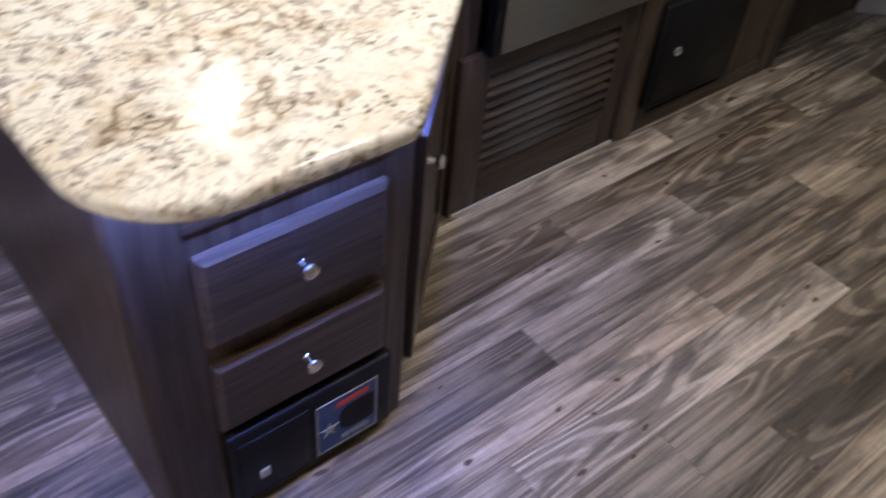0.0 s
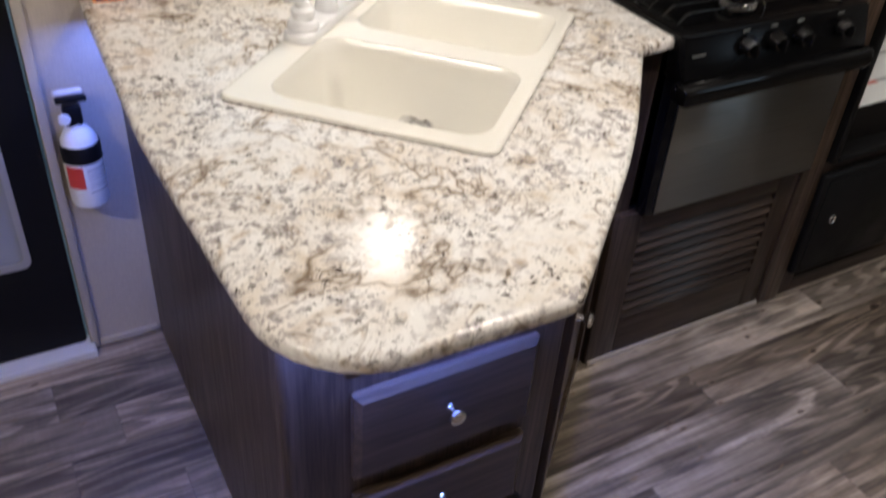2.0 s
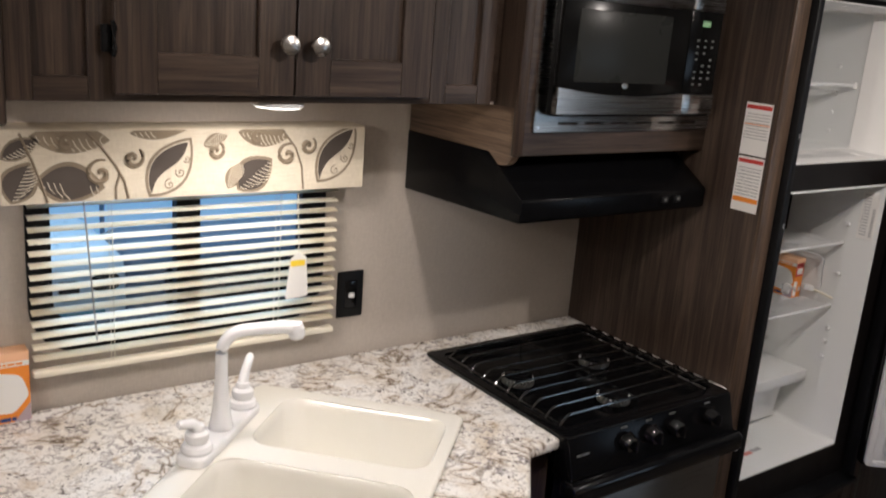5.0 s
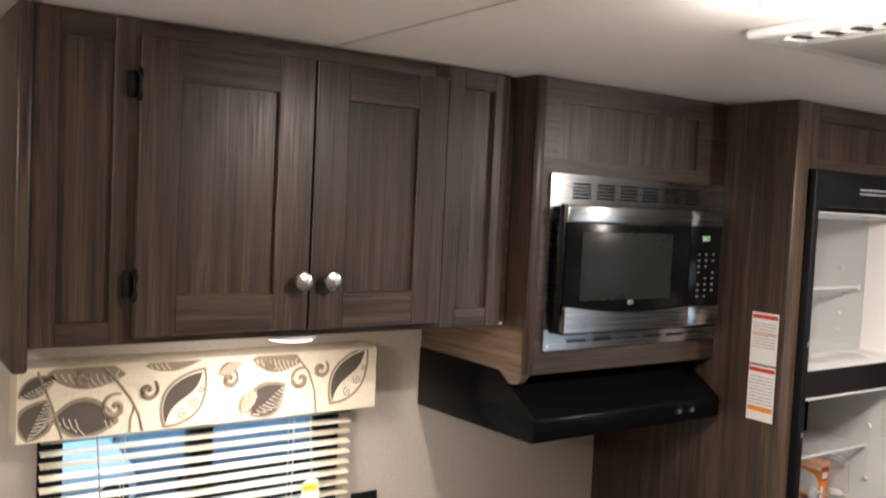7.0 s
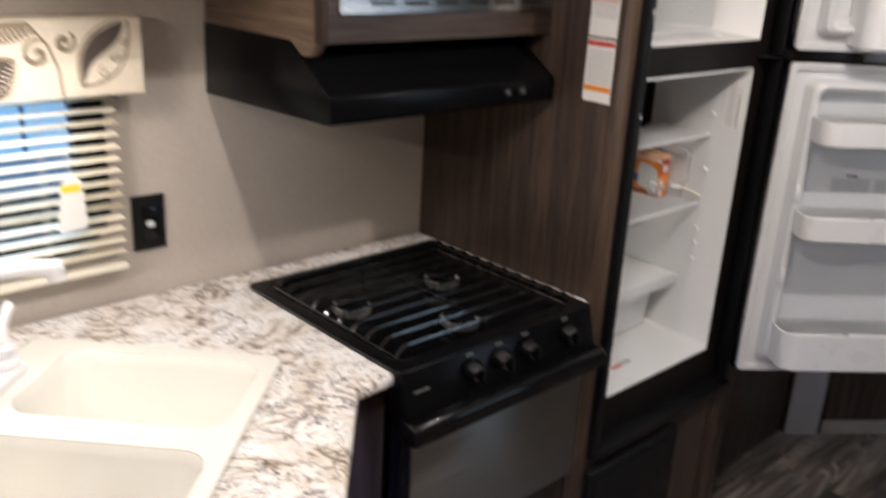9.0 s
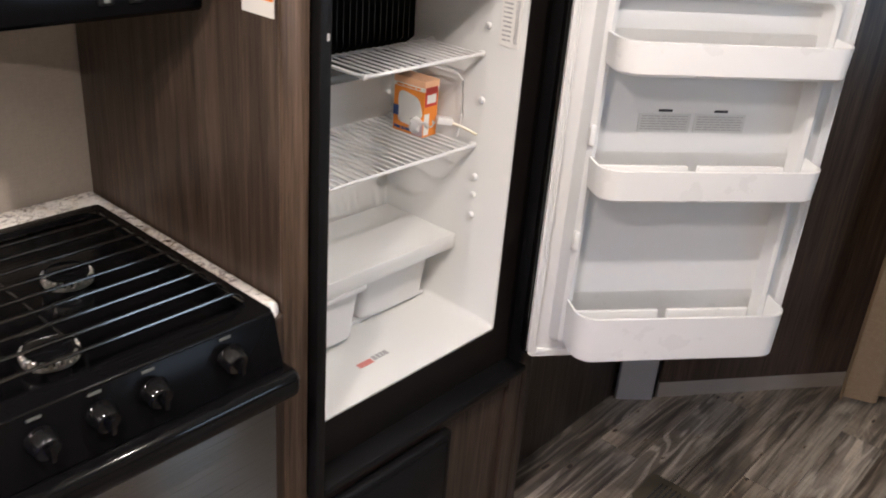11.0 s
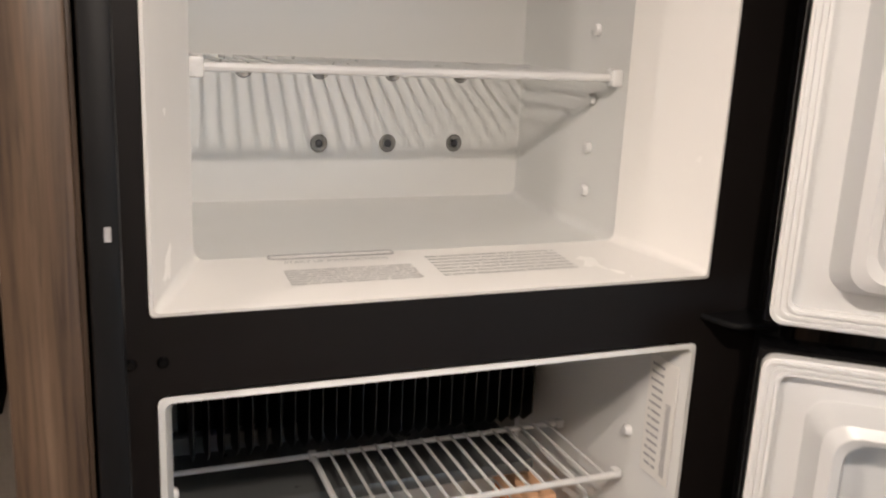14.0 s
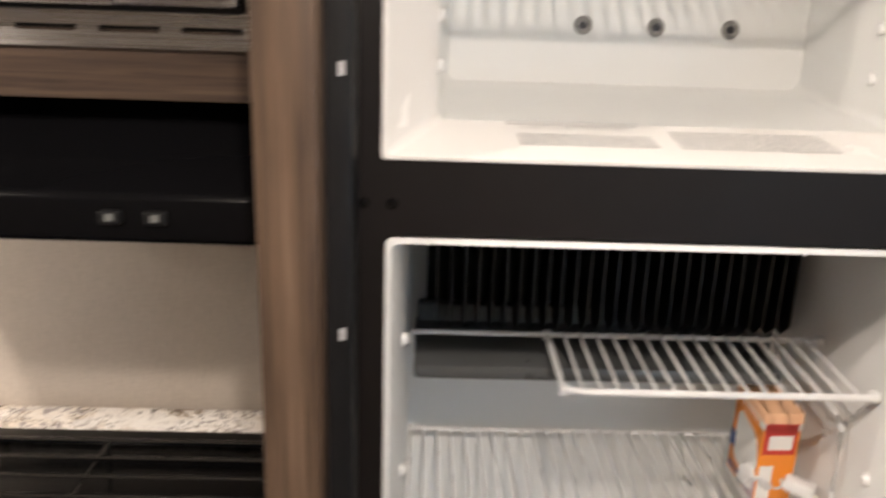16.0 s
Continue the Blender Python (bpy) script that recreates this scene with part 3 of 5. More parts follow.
# door in the slanting side
TURN45 = pose(0.985, 1.158, 0, 0, 0, 44)
dd = shaker(base, 0.012, 0.46, 0.06, 0.612, -0.022, name="side_door", m=TURN45)
knob(dd, 0.040, -0.022, 0.545, chrome, 0.014, m=TURN45)

# light strip stuck under the overhang
strip = thing("led_strip", (0.6, 0.95, TOP - 0.036), "glowing violet-blue light strip under the worktop edge", "light strip")
part("run", box(0.44, 0.86, 1.047, 1.053, TOP - 0.040, TOP - 0.0345), led_mat, strip)
part("run", box(0.434, 0.440, 1.07, 2.03, TOP - 0.040, TOP - 0.0345), led_mat, strip)
part("run", box(0.0, 0.50, -0.003, 0.003, TOP - 0.040, TOP - 0.0345), led_mat, strip, m=pose(0.894, 1.061, 0, 0, 0, 45))

# sink
sink = thing("sink", (0.934, 1.600, TOP), "bisque double-bowl drop-in sink set aslant in the worktop", "sink")
BOWLS = [(-0.276, -0.020, -0.203, 0.172, 0.155), (0.040, 0.264, -0.205, 0.150, 0.135)]
rim = slab(rect(-0.312, 0.303, -0.230, 0.234, 0.022), 0.0005, 0.0105, 0.007, [rect(a, b, c, d, 0.045, 6) for a, b, c, d, _ in BOWLS])
part("rim", rim, sink_mat, sink, m=SINK)
for a, b, c, d, deep in BOWLS:
    bm = bmesh.new()
    rings = []
    for inw, z in ((-0.001, 0.0095), (0.003, 0.003), (0.006, -0.01), (0.016, -deep + 0.03), (0.026, -deep + 0.008), (0.045, -deep), (0.10, -deep - 0.003)):
        rr = max(0.012, 0.045 - inw * 0.3)
        loop = rect(a + inw, b - inw, c + inw, d - inw, rr, 6)
        rings.append([bm.verts.new((p.x, p.y, z)) for p in loop])
    for r1, r2 in zip(rings, rings[1:]):
        for k in range(len(r1)):
            bm.faces.new((r1[k], r1[(k + 1) % len(r1)], r2[(k + 1) % len(r1)], r2[k]))
    bm.faces.new(rings[-1])
    bowl = part("bowl", bm, sink_mat, sink, m=SINK, flat=60)
    cx, cy = (a + b) / 2 + (0.045 if a < -0.1 else 0.0), (c + d) / 2 - 0.025
    dr = lathe([(0.0, -0.012), (0.02, -0.012), (0.03, -0.004), (0.043, 0.002), (0.045, 0.0), (0.045, -0.004)], 24, pose(cx, cy, -deep + 0.001))
    part("drain", dr, chrome, bowl, "chrome drain ring", m=SINK)
# basket strainer lying on its side in the larger bowl
basket = thing("sink_strainer", (0.93, 1.58, TOP - 0.15), "chrome basket strainer lying loose in the sink bowl", "strainer")
BSK = SINK @ pose(-0.095, -0.043, -0.108, 55, 0, 75) @ Matrix.Diagonal((1.2, 1.2, 1.2, 1))
part("cup", lathe([(0.0, -0.028), (0.026, -0.028), (0.030, -0.022), (0.033, -0.002), (0.0405, 0.0), (0.0405, 0.003), (0.032, 0.003), (0.030, -0.018), (0.024, -0.024), (0.0, -0.024)], 28), chrome, basket, m=BSK)
part("stem", lathe([(0.0, -0.024), (0.004, -0.024), (0.004, 0.010), (0.009, 0.013), (0.009, 0.019), (0.0, 0.021)], 14), chrome, basket, m=BSK)
part("stopper", lathe([(0.0, -0.044), (0.016, -0.044), (0.018, -0.040), (0.016, -0.036), (0.005, -0.034), (0.005, -0.028)], 20), black_satin, basket, "black rubber stopper", m=BSK)

# tap on the back ledge of the sink
TAP = SINK @ pose(0.048, 0.203, 0.0095)
tap = thing("faucet", TAP.translation, "white plastic high-arc kitchen faucet with two lever handles", "faucet")
part("base_plate", slab(rect(-0.135, 0.135, -0.030, 0.030, 0.022, 6), 0, 0.020, 0.006), tap_mat, tap, m=TAP)
arc = [(0, 0, 0.016), (0, 0, 0.03), (0, 0, 0.06), (0, 0, 0.11), (0, 0, 0.155)]
rise = [(0.0, -0.042 + 0.042 * math.cos(t), 0.172 + 0.042 * math.sin(t)) for t in (math.pi / 2 * k / 8 for k in range(0, 9))]
spout = tube(arc + rise + [(0.0, -0.080, 0.2155), (0.0, -0.112, 0.216), (0.0, -0.136, 0.2135)], [0.025, 0.0215, 0.0165, 0.0128, 0.0118] + [0.0118] * 9 + [0.0122, 0.0130, 0.0135], 16)
part("spout", spout, tap_mat, tap, m=TAP @ pose(0, 0, 0, 0, 0, 33), flat=60)
part("aerator", lathe([(0, -0.019), (0.013, -0.019), (0.0155, -0.014), (0.0165, 0.002), (0.014, 0.011), (0, 0.014)], 18, pose(0, -0.139, 0.2105, -12)), tap_mat, tap, m=TAP @ pose(0, 0, 0, 0, 0, 33), flat=60)
for sx, turn, up in ((-0.100, 75, 0.35), (0.100, -85, 1.0)):
    h = lathe([(0.0, 0.018), (0.027, 0.018), (0.029, 0.026), (0.026, 0.034), (0.019, 0.038), (0.022, 0.046), (0.021, 0.056), (0.0145, 0.062), (0.0145, 0.066), (0.012, 0.072), (0, 0.074)], 20)
    tube([(0, 0, 0.062), (0.0, 0.006, 0.071 + 0.006 * up), (0.0, 0.016, 0.074 + 0.016 * up), (0.0, 0.029, 0.075 + 0.024 * up), (0.0, 0.042, 0.076 + 0.033 * up), (0.0, 0.048, 0.076 + 0.037 * up)], [0.011, 0.0105, 0.0098, 0.0092, 0.0088, 0.0055], 12, h)
    part("handle", h, tap_mat, tap, "white lever handle", m=TAP @ pose(sx, 0, 0, 0, 0, turn))

# ---- cooker ----
cook = thing("gas_range", (1.69, 1.7, 0.0), "black built-in gas range with three burners and steel oven door", "stove")
tray = slab(rect(RX0 - 0.008, RX1 + 0.006, 1.462, RY + 0.006, 0.012), TOP + 0.001, TOP + 0.010, 0.003, [rect(RX0 + 0.022, RX1 - 0.02, 1.50, RY - 0.022, 0.02)])
part("cooktop", tray, black_gloss, cook)
part("cooktop_well", box(RX0 + 0.004, RX1 - 0.004, 1.475, RY - 0.004, TOP - 0.030, TOP - 0.008, 0.003), black_dull, cook)
for bx, by in ((1.785, 1.745), (1.667, 1.563), (1.530, 1.738)):
    b = lathe([(0.040, -0.009), (0.037, 0.004), (0.034, 0.006), (0.030, 0.016), (0.0335, 0.020), (0.033, 0.024), (0.028, 0.0265), (0.0, 0.0265)], 28, pose(bx, by, TOP))
    bu = part("burner", b, black_gloss, cook, "black enamelled burner cap")
    teeth = lathe([(0.034, 0.004), (0.0375, 0.006), (0.0375, 0.010), (0.034, 0.011)], 32, pose(bx, by, TOP))
    for k in range(22):
        tooth = box(0.031, 0.0385, -0.0028, 0.0028, 0.009, 0.0195, 0.001, 1)
        tooth.transform(pose(bx, by, TOP, 0, 0, k * 360 / 22))
        join(teeth, tooth)
    part("burner_ring", teeth, burner_metal, bu, "bright metal toothed burner ring")
g0, g1, zt = RX0 + 0.020, RX1 - 0.014, TOP + 0.030
gr = part("grate", tube([(g0 + 0.004, 1.506, TOP + 0.012), (g0 + 0.004, 1.925, TOP + 0.012)], 0.0026, 8), grate_mat, cook, "black wire pan grate")
part("cross_rod", tube([(g1 - 0.004, 1.506, TOP + 0.014), (g1 - 0.004, 1.925, TOP + 0.014)], 0.0026, 8), grate_mat, gr)
part("cross_rod", tube([(1.692, 1.512, TOP - 0.008), (1.692, 1.512, zt - 0.005), (1.692, 1.918, zt - 0.005), (1.692, 1.918, TOP - 0.008)], 0.0026, 8), grate_mat, gr)
for k in range(10):
    yy = 1.515 + k * 0.0445
    part("rod", tube([(g0, yy, TOP + 0.006), (g0 + 0.008, yy, TOP + 0.017), (g0 + 0.020, yy, zt - 0.003), (g0 + 0.032, yy, zt), (g1 - 0.020, yy, zt), (g1 - 0.008, yy, zt - 0.006), (g1, yy, TOP + 0.012)], 0.0029, 8), grate_mat, gr)
# sloping control panel
prof = [(1.462, TOP + 0.008), (1.500, TOP + 0.008), (1.500, 0.784), (1.442, 0.784), (1.438, 0.792)]


def run(profile, x0, x1, bm=None):
    """Draw a (y, z) profile out along x."""
    bm = bm or bmesh.new()
    a = [bm.verts.new((x0, p, q)) for p, q in profile]
    b = [bm.verts.new((x1, p, q)) for p, q in profile]
    for k in range(len(a)):
        bm.faces.new((a[k], a[(k + 1) % len(a)], b[(k + 1) % len(a)], b[k]))
    bm.faces.new(a)
    bm.faces.new(b[::-1])
    return bm


bm = run(prof, RX0 - 0.004, RX1 + 0.004)
bmesh.ops.bevel(bm, geom=bm.edges[:], offset=0.003, segments=2, affect="EDGES", profile=0.5)
cp = part("control_panel", bm, black_dull, cook)
part("badge", box(1.452, 1.487, 1.4490, 1.4505, 0.838, 0.842), dim_print, cp)
for kx in (1.594, 1.672, 1.748, 1.870):
    kn = part("knob", lathe([(0.021, 0), (0.0215, 0.004), (0.019, 0.012), (0.0175, 0.022), (0.0155, 0.0245), (0, 0.025)], 24, pose(kx, 1.4505, 0.846, 103)), black_gloss, cp, "black knob with a grip bar")
    part("grip", box(kx - 0.0035, kx + 0.0035, 1.414, 1.428, 0.830, 0.856, 0.002), black_gloss, kn)
    part("mark", box(kx - 0.009, kx + 0.009, 1.4575, 1.4590, 0.869, 0.873), dim_print, cp)
part("handle", box(RX0 - 0.012, RX1 + 0.022, 1.414, 1.472, 0.742, 0.790, 0.016, 4), black_gloss, cook, "black bar handle across the oven door")
od = part("oven_door", box(RX0 + 0.002, RX1 + 0.012, 1.468, 1.500, 0.448, 0.782, 0.006), black_gloss, cook, "black oven door rim")
part("steel_face", box(RX0 + 0.026, RX1 + 0.006, 1.4635, 1.470, 0.456, 0.752, 0.001), oven_steel, od, "brushed stainless steel face")

# louvred panel and stiles under the oven
low = thing("louvred_panel", (1.69, FRONT, 0.0), "dark wood louvred panel below the oven", "louvre panel")
part("backing", box(RX0 - 0.02, SIDE + 0.03, FRONT + 0.030, FRONT + 0.040, 0.0, 0.446), black_satin, low)
part("stile", box(RX0 - 0.055, RX0 + 0.03, FRONT + 0.004, FRONT + 0.024, 0.0, 0.446, 0.002), wood_v, low)
part("stile", box(1.905, SIDE - 0.028, FRONT + 0.004, FRONT + 0.024, 0.0, 0.446, 0.002), wood_v, low)
part("rail", box(RX0 + 0.03, 1.905, FRONT + 0.004, FRONT + 0.024, 0.0, 0.118, 0.002), wood_h, low)
part("rail", box(RX0 + 0.03, 1.905, FRONT + 0.004, FRONT + 0.024, 0.385, 0.446, 0.002), wood_h, low)
for k in range(9):
    part("slat", box(RX0 + 0.03, 1.905, -0.0035, 0.0035, -0.019, 0.019, 0.003, 2), wood_h, low, m=pose(0, FRONT + 0.014, 0.134 + k * 0.0293, -38))
part("post", box(SIDE - 0.028, SIDE + 0.034, FRONT - 0.004, FRONT + 0.03, 0.0, 0.85, 0.006, 3), wood_v, low)
single("toe_strip", box(RX0 - 0.05, SIDE - 0.03, FRONT - 0.004, FRONT + 0.003, 0.0, 0.012, 0.001), beige_trim, "pale strip along the foot of the cooker base", "trim", kind="structure")

# ---- tall fridge cabinet ----
FX0, FX1 = 2.0514, 2.7004  # opening that takes the fridge
tall = thing("fridge_cabinet", (2.35, 1.75, 0.0), "tall dark wood cabinet round the fridge", "cabinet")
part("side_panel", box(SIDE, FX0, FRONT, WALL - 0.001, 0.0, CEIL - 0.001, 0.003, 2), wood_v, tall, "dark wood side panel")
part("side_panel", box(FX1, FX1 + 0.036, FRONT, WALL - 0.001, 0.0, CEIL - 0.001, 0.003, 2), wood_v, tall)
part("edge_trim", box(SIDE - 0.003, FX0 - 0.004, FRONT - 0.005, FRONT + 0.004, 0.0, CEIL - 0.001, 0.003, 2), wood_pale, tall, "paler wood edge band")
shaker(tall, FX0, FX1, 1.872, CEIL - 0.001, FRONT + 0.002, name="header", stile=0.04)
shaker(tall, FX0, FX1, 0.0, 0.452, FRONT + 0.002, name="plinth", stile=0.05)
hatch = part("hatch", box(2.052, 2.432, FRONT - 0.022, FRONT + 0.001, 0.088, 0.408, 0.008, 3), black_satin, tall, "black plastic access hatch")
part("hatch_face", box(2.070, 2.414, FRONT - 0.025, FRONT - 0.020, 0.106, 0.390, 0.004), black_satin, hatch)
part("latch", lathe([(0.0, 0.001), (0.007, 0.001), (0.0085, 0.003), (0.0115, 0.005), (0.0135, 0.003), (0.014, 0.0)], 24, pose(2.132, FRONT - 0.025, 0.258, 90)), chrome, hatch, "round metal latch")
part("latch_core", box(2.1305, 2.1335, FRONT - 0.029, FRONT - 0.0255, 0.252, 0.264), ink_black, hatch)
lab = thing("warning_label", (SIDE, 1.545, 1.42), "white warning label with red and orange bands on the panel", "label")
for q0, q1 in ((1.432, 1.552), (1.300, 1.428)):
    part("sheet", box(SIDE - 0.001, SIDE - 0.0002, 1.503, 1.574, q0, q1), paper, lab)
    part("red_band", box(SIDE - 0.0016, SIDE - 0.0009, 1.505, 1.572, q1 - 0.014, q1 - 0.005), ink_red, lab)
    part("orange_band", box(SIDE - 0.0016, SIDE - 0.0009, 1.505, 1.572, q0 + (0.022 if q0 < 1.4 else 0.07), q0 + (0.033 if q0 < 1.4 else 0.072)), ink_orange, lab)
    m = Matrix(((0, 1, 0, SIDE - 0.0014), (1, 0, 0, 0), (0, 0, 1, 0), (0, 0, 0, 1)))
    part("print", bars(1.508, 1.570, q0 + 0.036, q1 - 0.022, 9, 3, 0.3), ink_grey, lab, m=m)

# ---- fridge ----
PLACE = view_fit((0.9923, 0.0311), (1, 0.008), (1.0254, -0.0275))
FX0, FX1 = 2.0361, 2.6900
FACE = 1.517  # plane of the black front
fr = thing("fridge", (2.35, 1.75, 0.46), "black-framed two-door absorption fridge standing open, white inside", "fridge")
FZ = (2.078, 2.605, 1.398, 1.775)
FG = (2.082, 2.600, 0.570, 1.335)
front = plate(rect(FX0 + 0.002, FX1 - 0.002, 0.456, 1.868), [rect(FZ[0], FZ[1], FZ[2], FZ[3], 0.008), rect(FG[0], FG[1], FG[2], FG[3], 0.012)], 0.012, upright(FACE + 0.012))
part("front_frame", front, black_frame, fr, "dark brown-black metal front frame")
part("side_flange", box(FX0 + 0.002, FX0 + 0.024, 1.462, FACE - 0.0005, 0.456, 1.868, 0.004), black_satin, fr, "black side flange")
part("side_flange", box(FX1 - 0.020, FX1 - 0.002, 1.480, FACE - 0.0005, 0.456, 1.868, 0.004), black_satin, fr)
part("bottom_flange", box(FX0 + 0.024, FX1 - 0.02, 1.462, FACE - 0.0005, 0.456, 0.474, 0.004), black_satin, fr)
ctl = part("control_strip", box(FX0 + 0.002, FX1 - 0.002, 1.470, FACE - 0.0005, 1.786, 1.868, 0.006, 3), black_satin, fr, "dark grey control strip")
part("control_print", bars(2.235, 2.36, 1.815, 1.835, 2, 5, 0.4), ink_grey, ctl, m=pose(0, 1.4695, 0))
for z in (1.476, 1.270):
    part("sticker_dot", box(FX0 + 0.013, FX0 + 0.0175, 1.461, 1.4622, z - 0.005, z + 0.005), ink_grey, fr)
for x in (2.064, 2.088):
    part("screw", lathe([(0, 0.003), (0.003, 0.003), (0.005, 0.0), (0.005, -0.001)], 12, pose(x, FACE, 1.362, 90)), black_gloss, fr)
part("hinge", slab(fillet([(2.612, 1.476, 0.012), (2.672, 1.470, 0.015), (2.672, FACE - 0.001, 0), (2.600, FACE - 0.001, 0)]), 1.358, 1.364, 0.002), black_satin, fr, "black middle hinge")


def liner(rings, material, name, parent, shut=True):
    """A hollow shell through rounded frames (x0, x1, z0, z1, radius, y), shut at the back."""
    bm = bmesh.new()
    rr = [[bm.verts.new((p.x, y, p.y)) for p in rect(a, b, c, d, r, 5)] for a, b, c, d, r, y in rings]
    for r1, r2 in zip(rr, rr[1:]):
        for k in range(len(r1)):
            bm.faces.new((r1[k], r1[(k + 1) % len(r1)], r2[(k + 1) % len(r1)], r2[k]))
    if shut:
        bm.faces.new(rr[-1])
    return part(name, bm, material, parent, flat=50)


z1 = FZ[3]
liner([(2.079, 2.604, 1.399, z1, 0.004, FACE - 0.002), (2.082, 2.601, 1.402, z1 - 0.003, 0.005, FACE - 0.003), (2.086, 2.598, 1.4035, z1 - 0.005, 0.007, FACE + 0.006),
       (2.121, 2.566, 1.411, z1 - 0.012, 0.010, 1.622), (2.124, 2.564, 1.412, z1 - 0.014, 0.010, 1.628)], freezer_trim, "freezer_surround", fr, False)
fin_mat = plain("dull_black_fin", (0.012, 0.012, 0.0125), 0.38)
# inside of the freezer
liner([(2.122, 2.566, 1.410, z1 - 0.010, 0.012, 1.627), (2.134, 2.574, 1.409, z1 - 0.012, 0.012, 1.875), (2.14, 2.57, 1.414, z1 - 0.02, 0.012, 1.885)], liner_mat, "freezer_liner", fr)
bolt_mat = plain("dull_grey_metal", (0.24, 0.235, 0.225), 0.42, 0.6)
for xs, z in (((2.300, 2.388, 2.478), 1.481), ((2.210, 2.301, 2.392, 2.483), 1.566)):
    for x in xs:
        bo = part("bolt", lathe([(0, -0.004), (0.004, -0.004), (0.0055, 0.001), (0.0095, 0.002), (0.011, 0.0)], 18, pose(x, 1.8845, z, 90)), bolt_mat, fr, "grey metal bolt head")
        part("socket", lathe([(0, 0.0012), (0.0045, 0.001), (0.005, -0.002)], 12, pose(x, 1.8835, z, 90)), ink_black, bo, "dark bolt socket")
fs = part("freezer_shelf", tube([(2.126, 1.645, 1.578), (2.562, 1.645, 1.578)], 0.0042, 8), white_plastic, fr, "white wire shelf")
part("back_rod", tube([(2.138, 1.865, 1.578), (2.570, 1.865, 1.578)], 0.003, 8), white_plastic, fs)
for k in range(25):
    x = 2.147 + k * 0.0166
    part("rod", tube([(x, 1.645, 1.5795), (x, 1.868, 1.5795)], 0.0019, 6), white_plastic, fs)
for x0, x1 in ((2.123, 2.138), (2.552, 2.565)):
    part("shelf_clip", box(x0, x1, 1.638, 1.655, 1.569, 1.587, 0.003), white_plastic, fs)
for z in (1.452, 1.500, 1.552, 1.625):
    for x, ry in ((2.1275, 90), (2.5655, -90)):
        part("shelf_peg", lathe([(0, 0.004), (0.005, 0.003), (0.0065, 0), (0.0065, -0.002)], 12, pose(x, 1.70, z, 0, ry)), white_plastic, fr)
# start-up print on the sill
pale_print = plain("pale_grey_print", (0.42, 0.42, 0.42), 0.6)
SILL = pose(0, 1.550, 1.4066, 3.9) @ Matrix(((1, 0, 0, 0), (0, 0, 1, 0), (0, 1, 0, 0), (0, 0, 0, 1)))
for x0, x1, h in ((2.197, 2.318, 0.040), (2.338, 2.478, 0.060)):
    part("printed_notice", bars(x0, x1, 0, h, 7, 11, 0.18), pale_print, fr, "grey printed start-up notice", m=SILL)
part("printed_frame", plate(rect(2.19, 2.312, 0.070, 0.082, 0.003), [rect(2.1915, 2.3105, 0.0715, 0.0805, 0.002)], 0.0004, pose(0, 1.550, 1.4066, 3.9)), ink_grey, fr)
fnt = bpy.data.curves.new("start_up_heading", "FONT")
fnt.body, fnt.size, fnt.align_x = "START UP INSTRUCTIONS", 0.0085, "CENTER"
txt = new("start_up_heading", fnt)
dg = bpy.context.evaluated_depsgraph_get()
me = bpy.data.meshes.new_from_object(txt.evaluated_get(dg))
bpy.data.objects.remove(txt)
tb = bmesh.new()
tb.from_mesh(me)
part("heading", tb, ink_grey, fr, "grey lettering", m=pose(2.252, 1.607, 1.4106, 3.9))

# inside of the fridge
liner([(2.083, 2.599, 0.571, 1.334, 0.006, FACE - 0.002), (2.088, 2.594, 0.576, 1.329, 0.007, FACE - 0.003), (2.094, 2.591, 0.580, 1.326, 0.010, FACE + 0.012),
       (2.102, 2.584, 0.585, 1.326, 0.022, 1.85), (2.12, 2.57, 0.60, 1.31, 0.022, 1.86)], liner_mat, "fridge_liner", fr)
part("floor_ledge", box(2.104, 2.582, 1.712, 1.85, 0.584, 0.596, 0.004), liner_mat, fr)
fins = part("evaporator", box(2.122, 2.562, 1.838, 1.848, 1.152, 1.322, 0.001), black_satin, fr, "black cooling fins at the fridge back")
for k in range(27):
    x = 2.134 + k * 0.0163
    b = bmesh.new()
    v = [b.verts.new((x + dx, yy, zz)) for dx in (-0.0008, 0.0008) for yy, zz in ((1.838, 1.136), (1.790, 1.138), (1.768, 1.156), (1.768, 1.322), (1.838, 1.322))]
    b.faces.new(v[:5]), b.faces.new(v[5:][::-1])
    for i in range(5):
        b.faces.new((v[i], v[(i + 1) % 5], v[5 + (i + 1) % 5], v[5 + i]))
    part("fin", b, fin_mat, fins, smooth=False)
part("fin_clip", box(2.560, 2.574, 1.765, 1.790, 1.262, 1.322, 0.003), white_plastic, fins, "white clip beside the fins")
part("thermostat_wire", tube([(2.570, 1.80, 1.322), (2.570, 1.79, 1.27), (2.572, 1.795, 1.235)], 0.004, 8), white_plastic, fr)


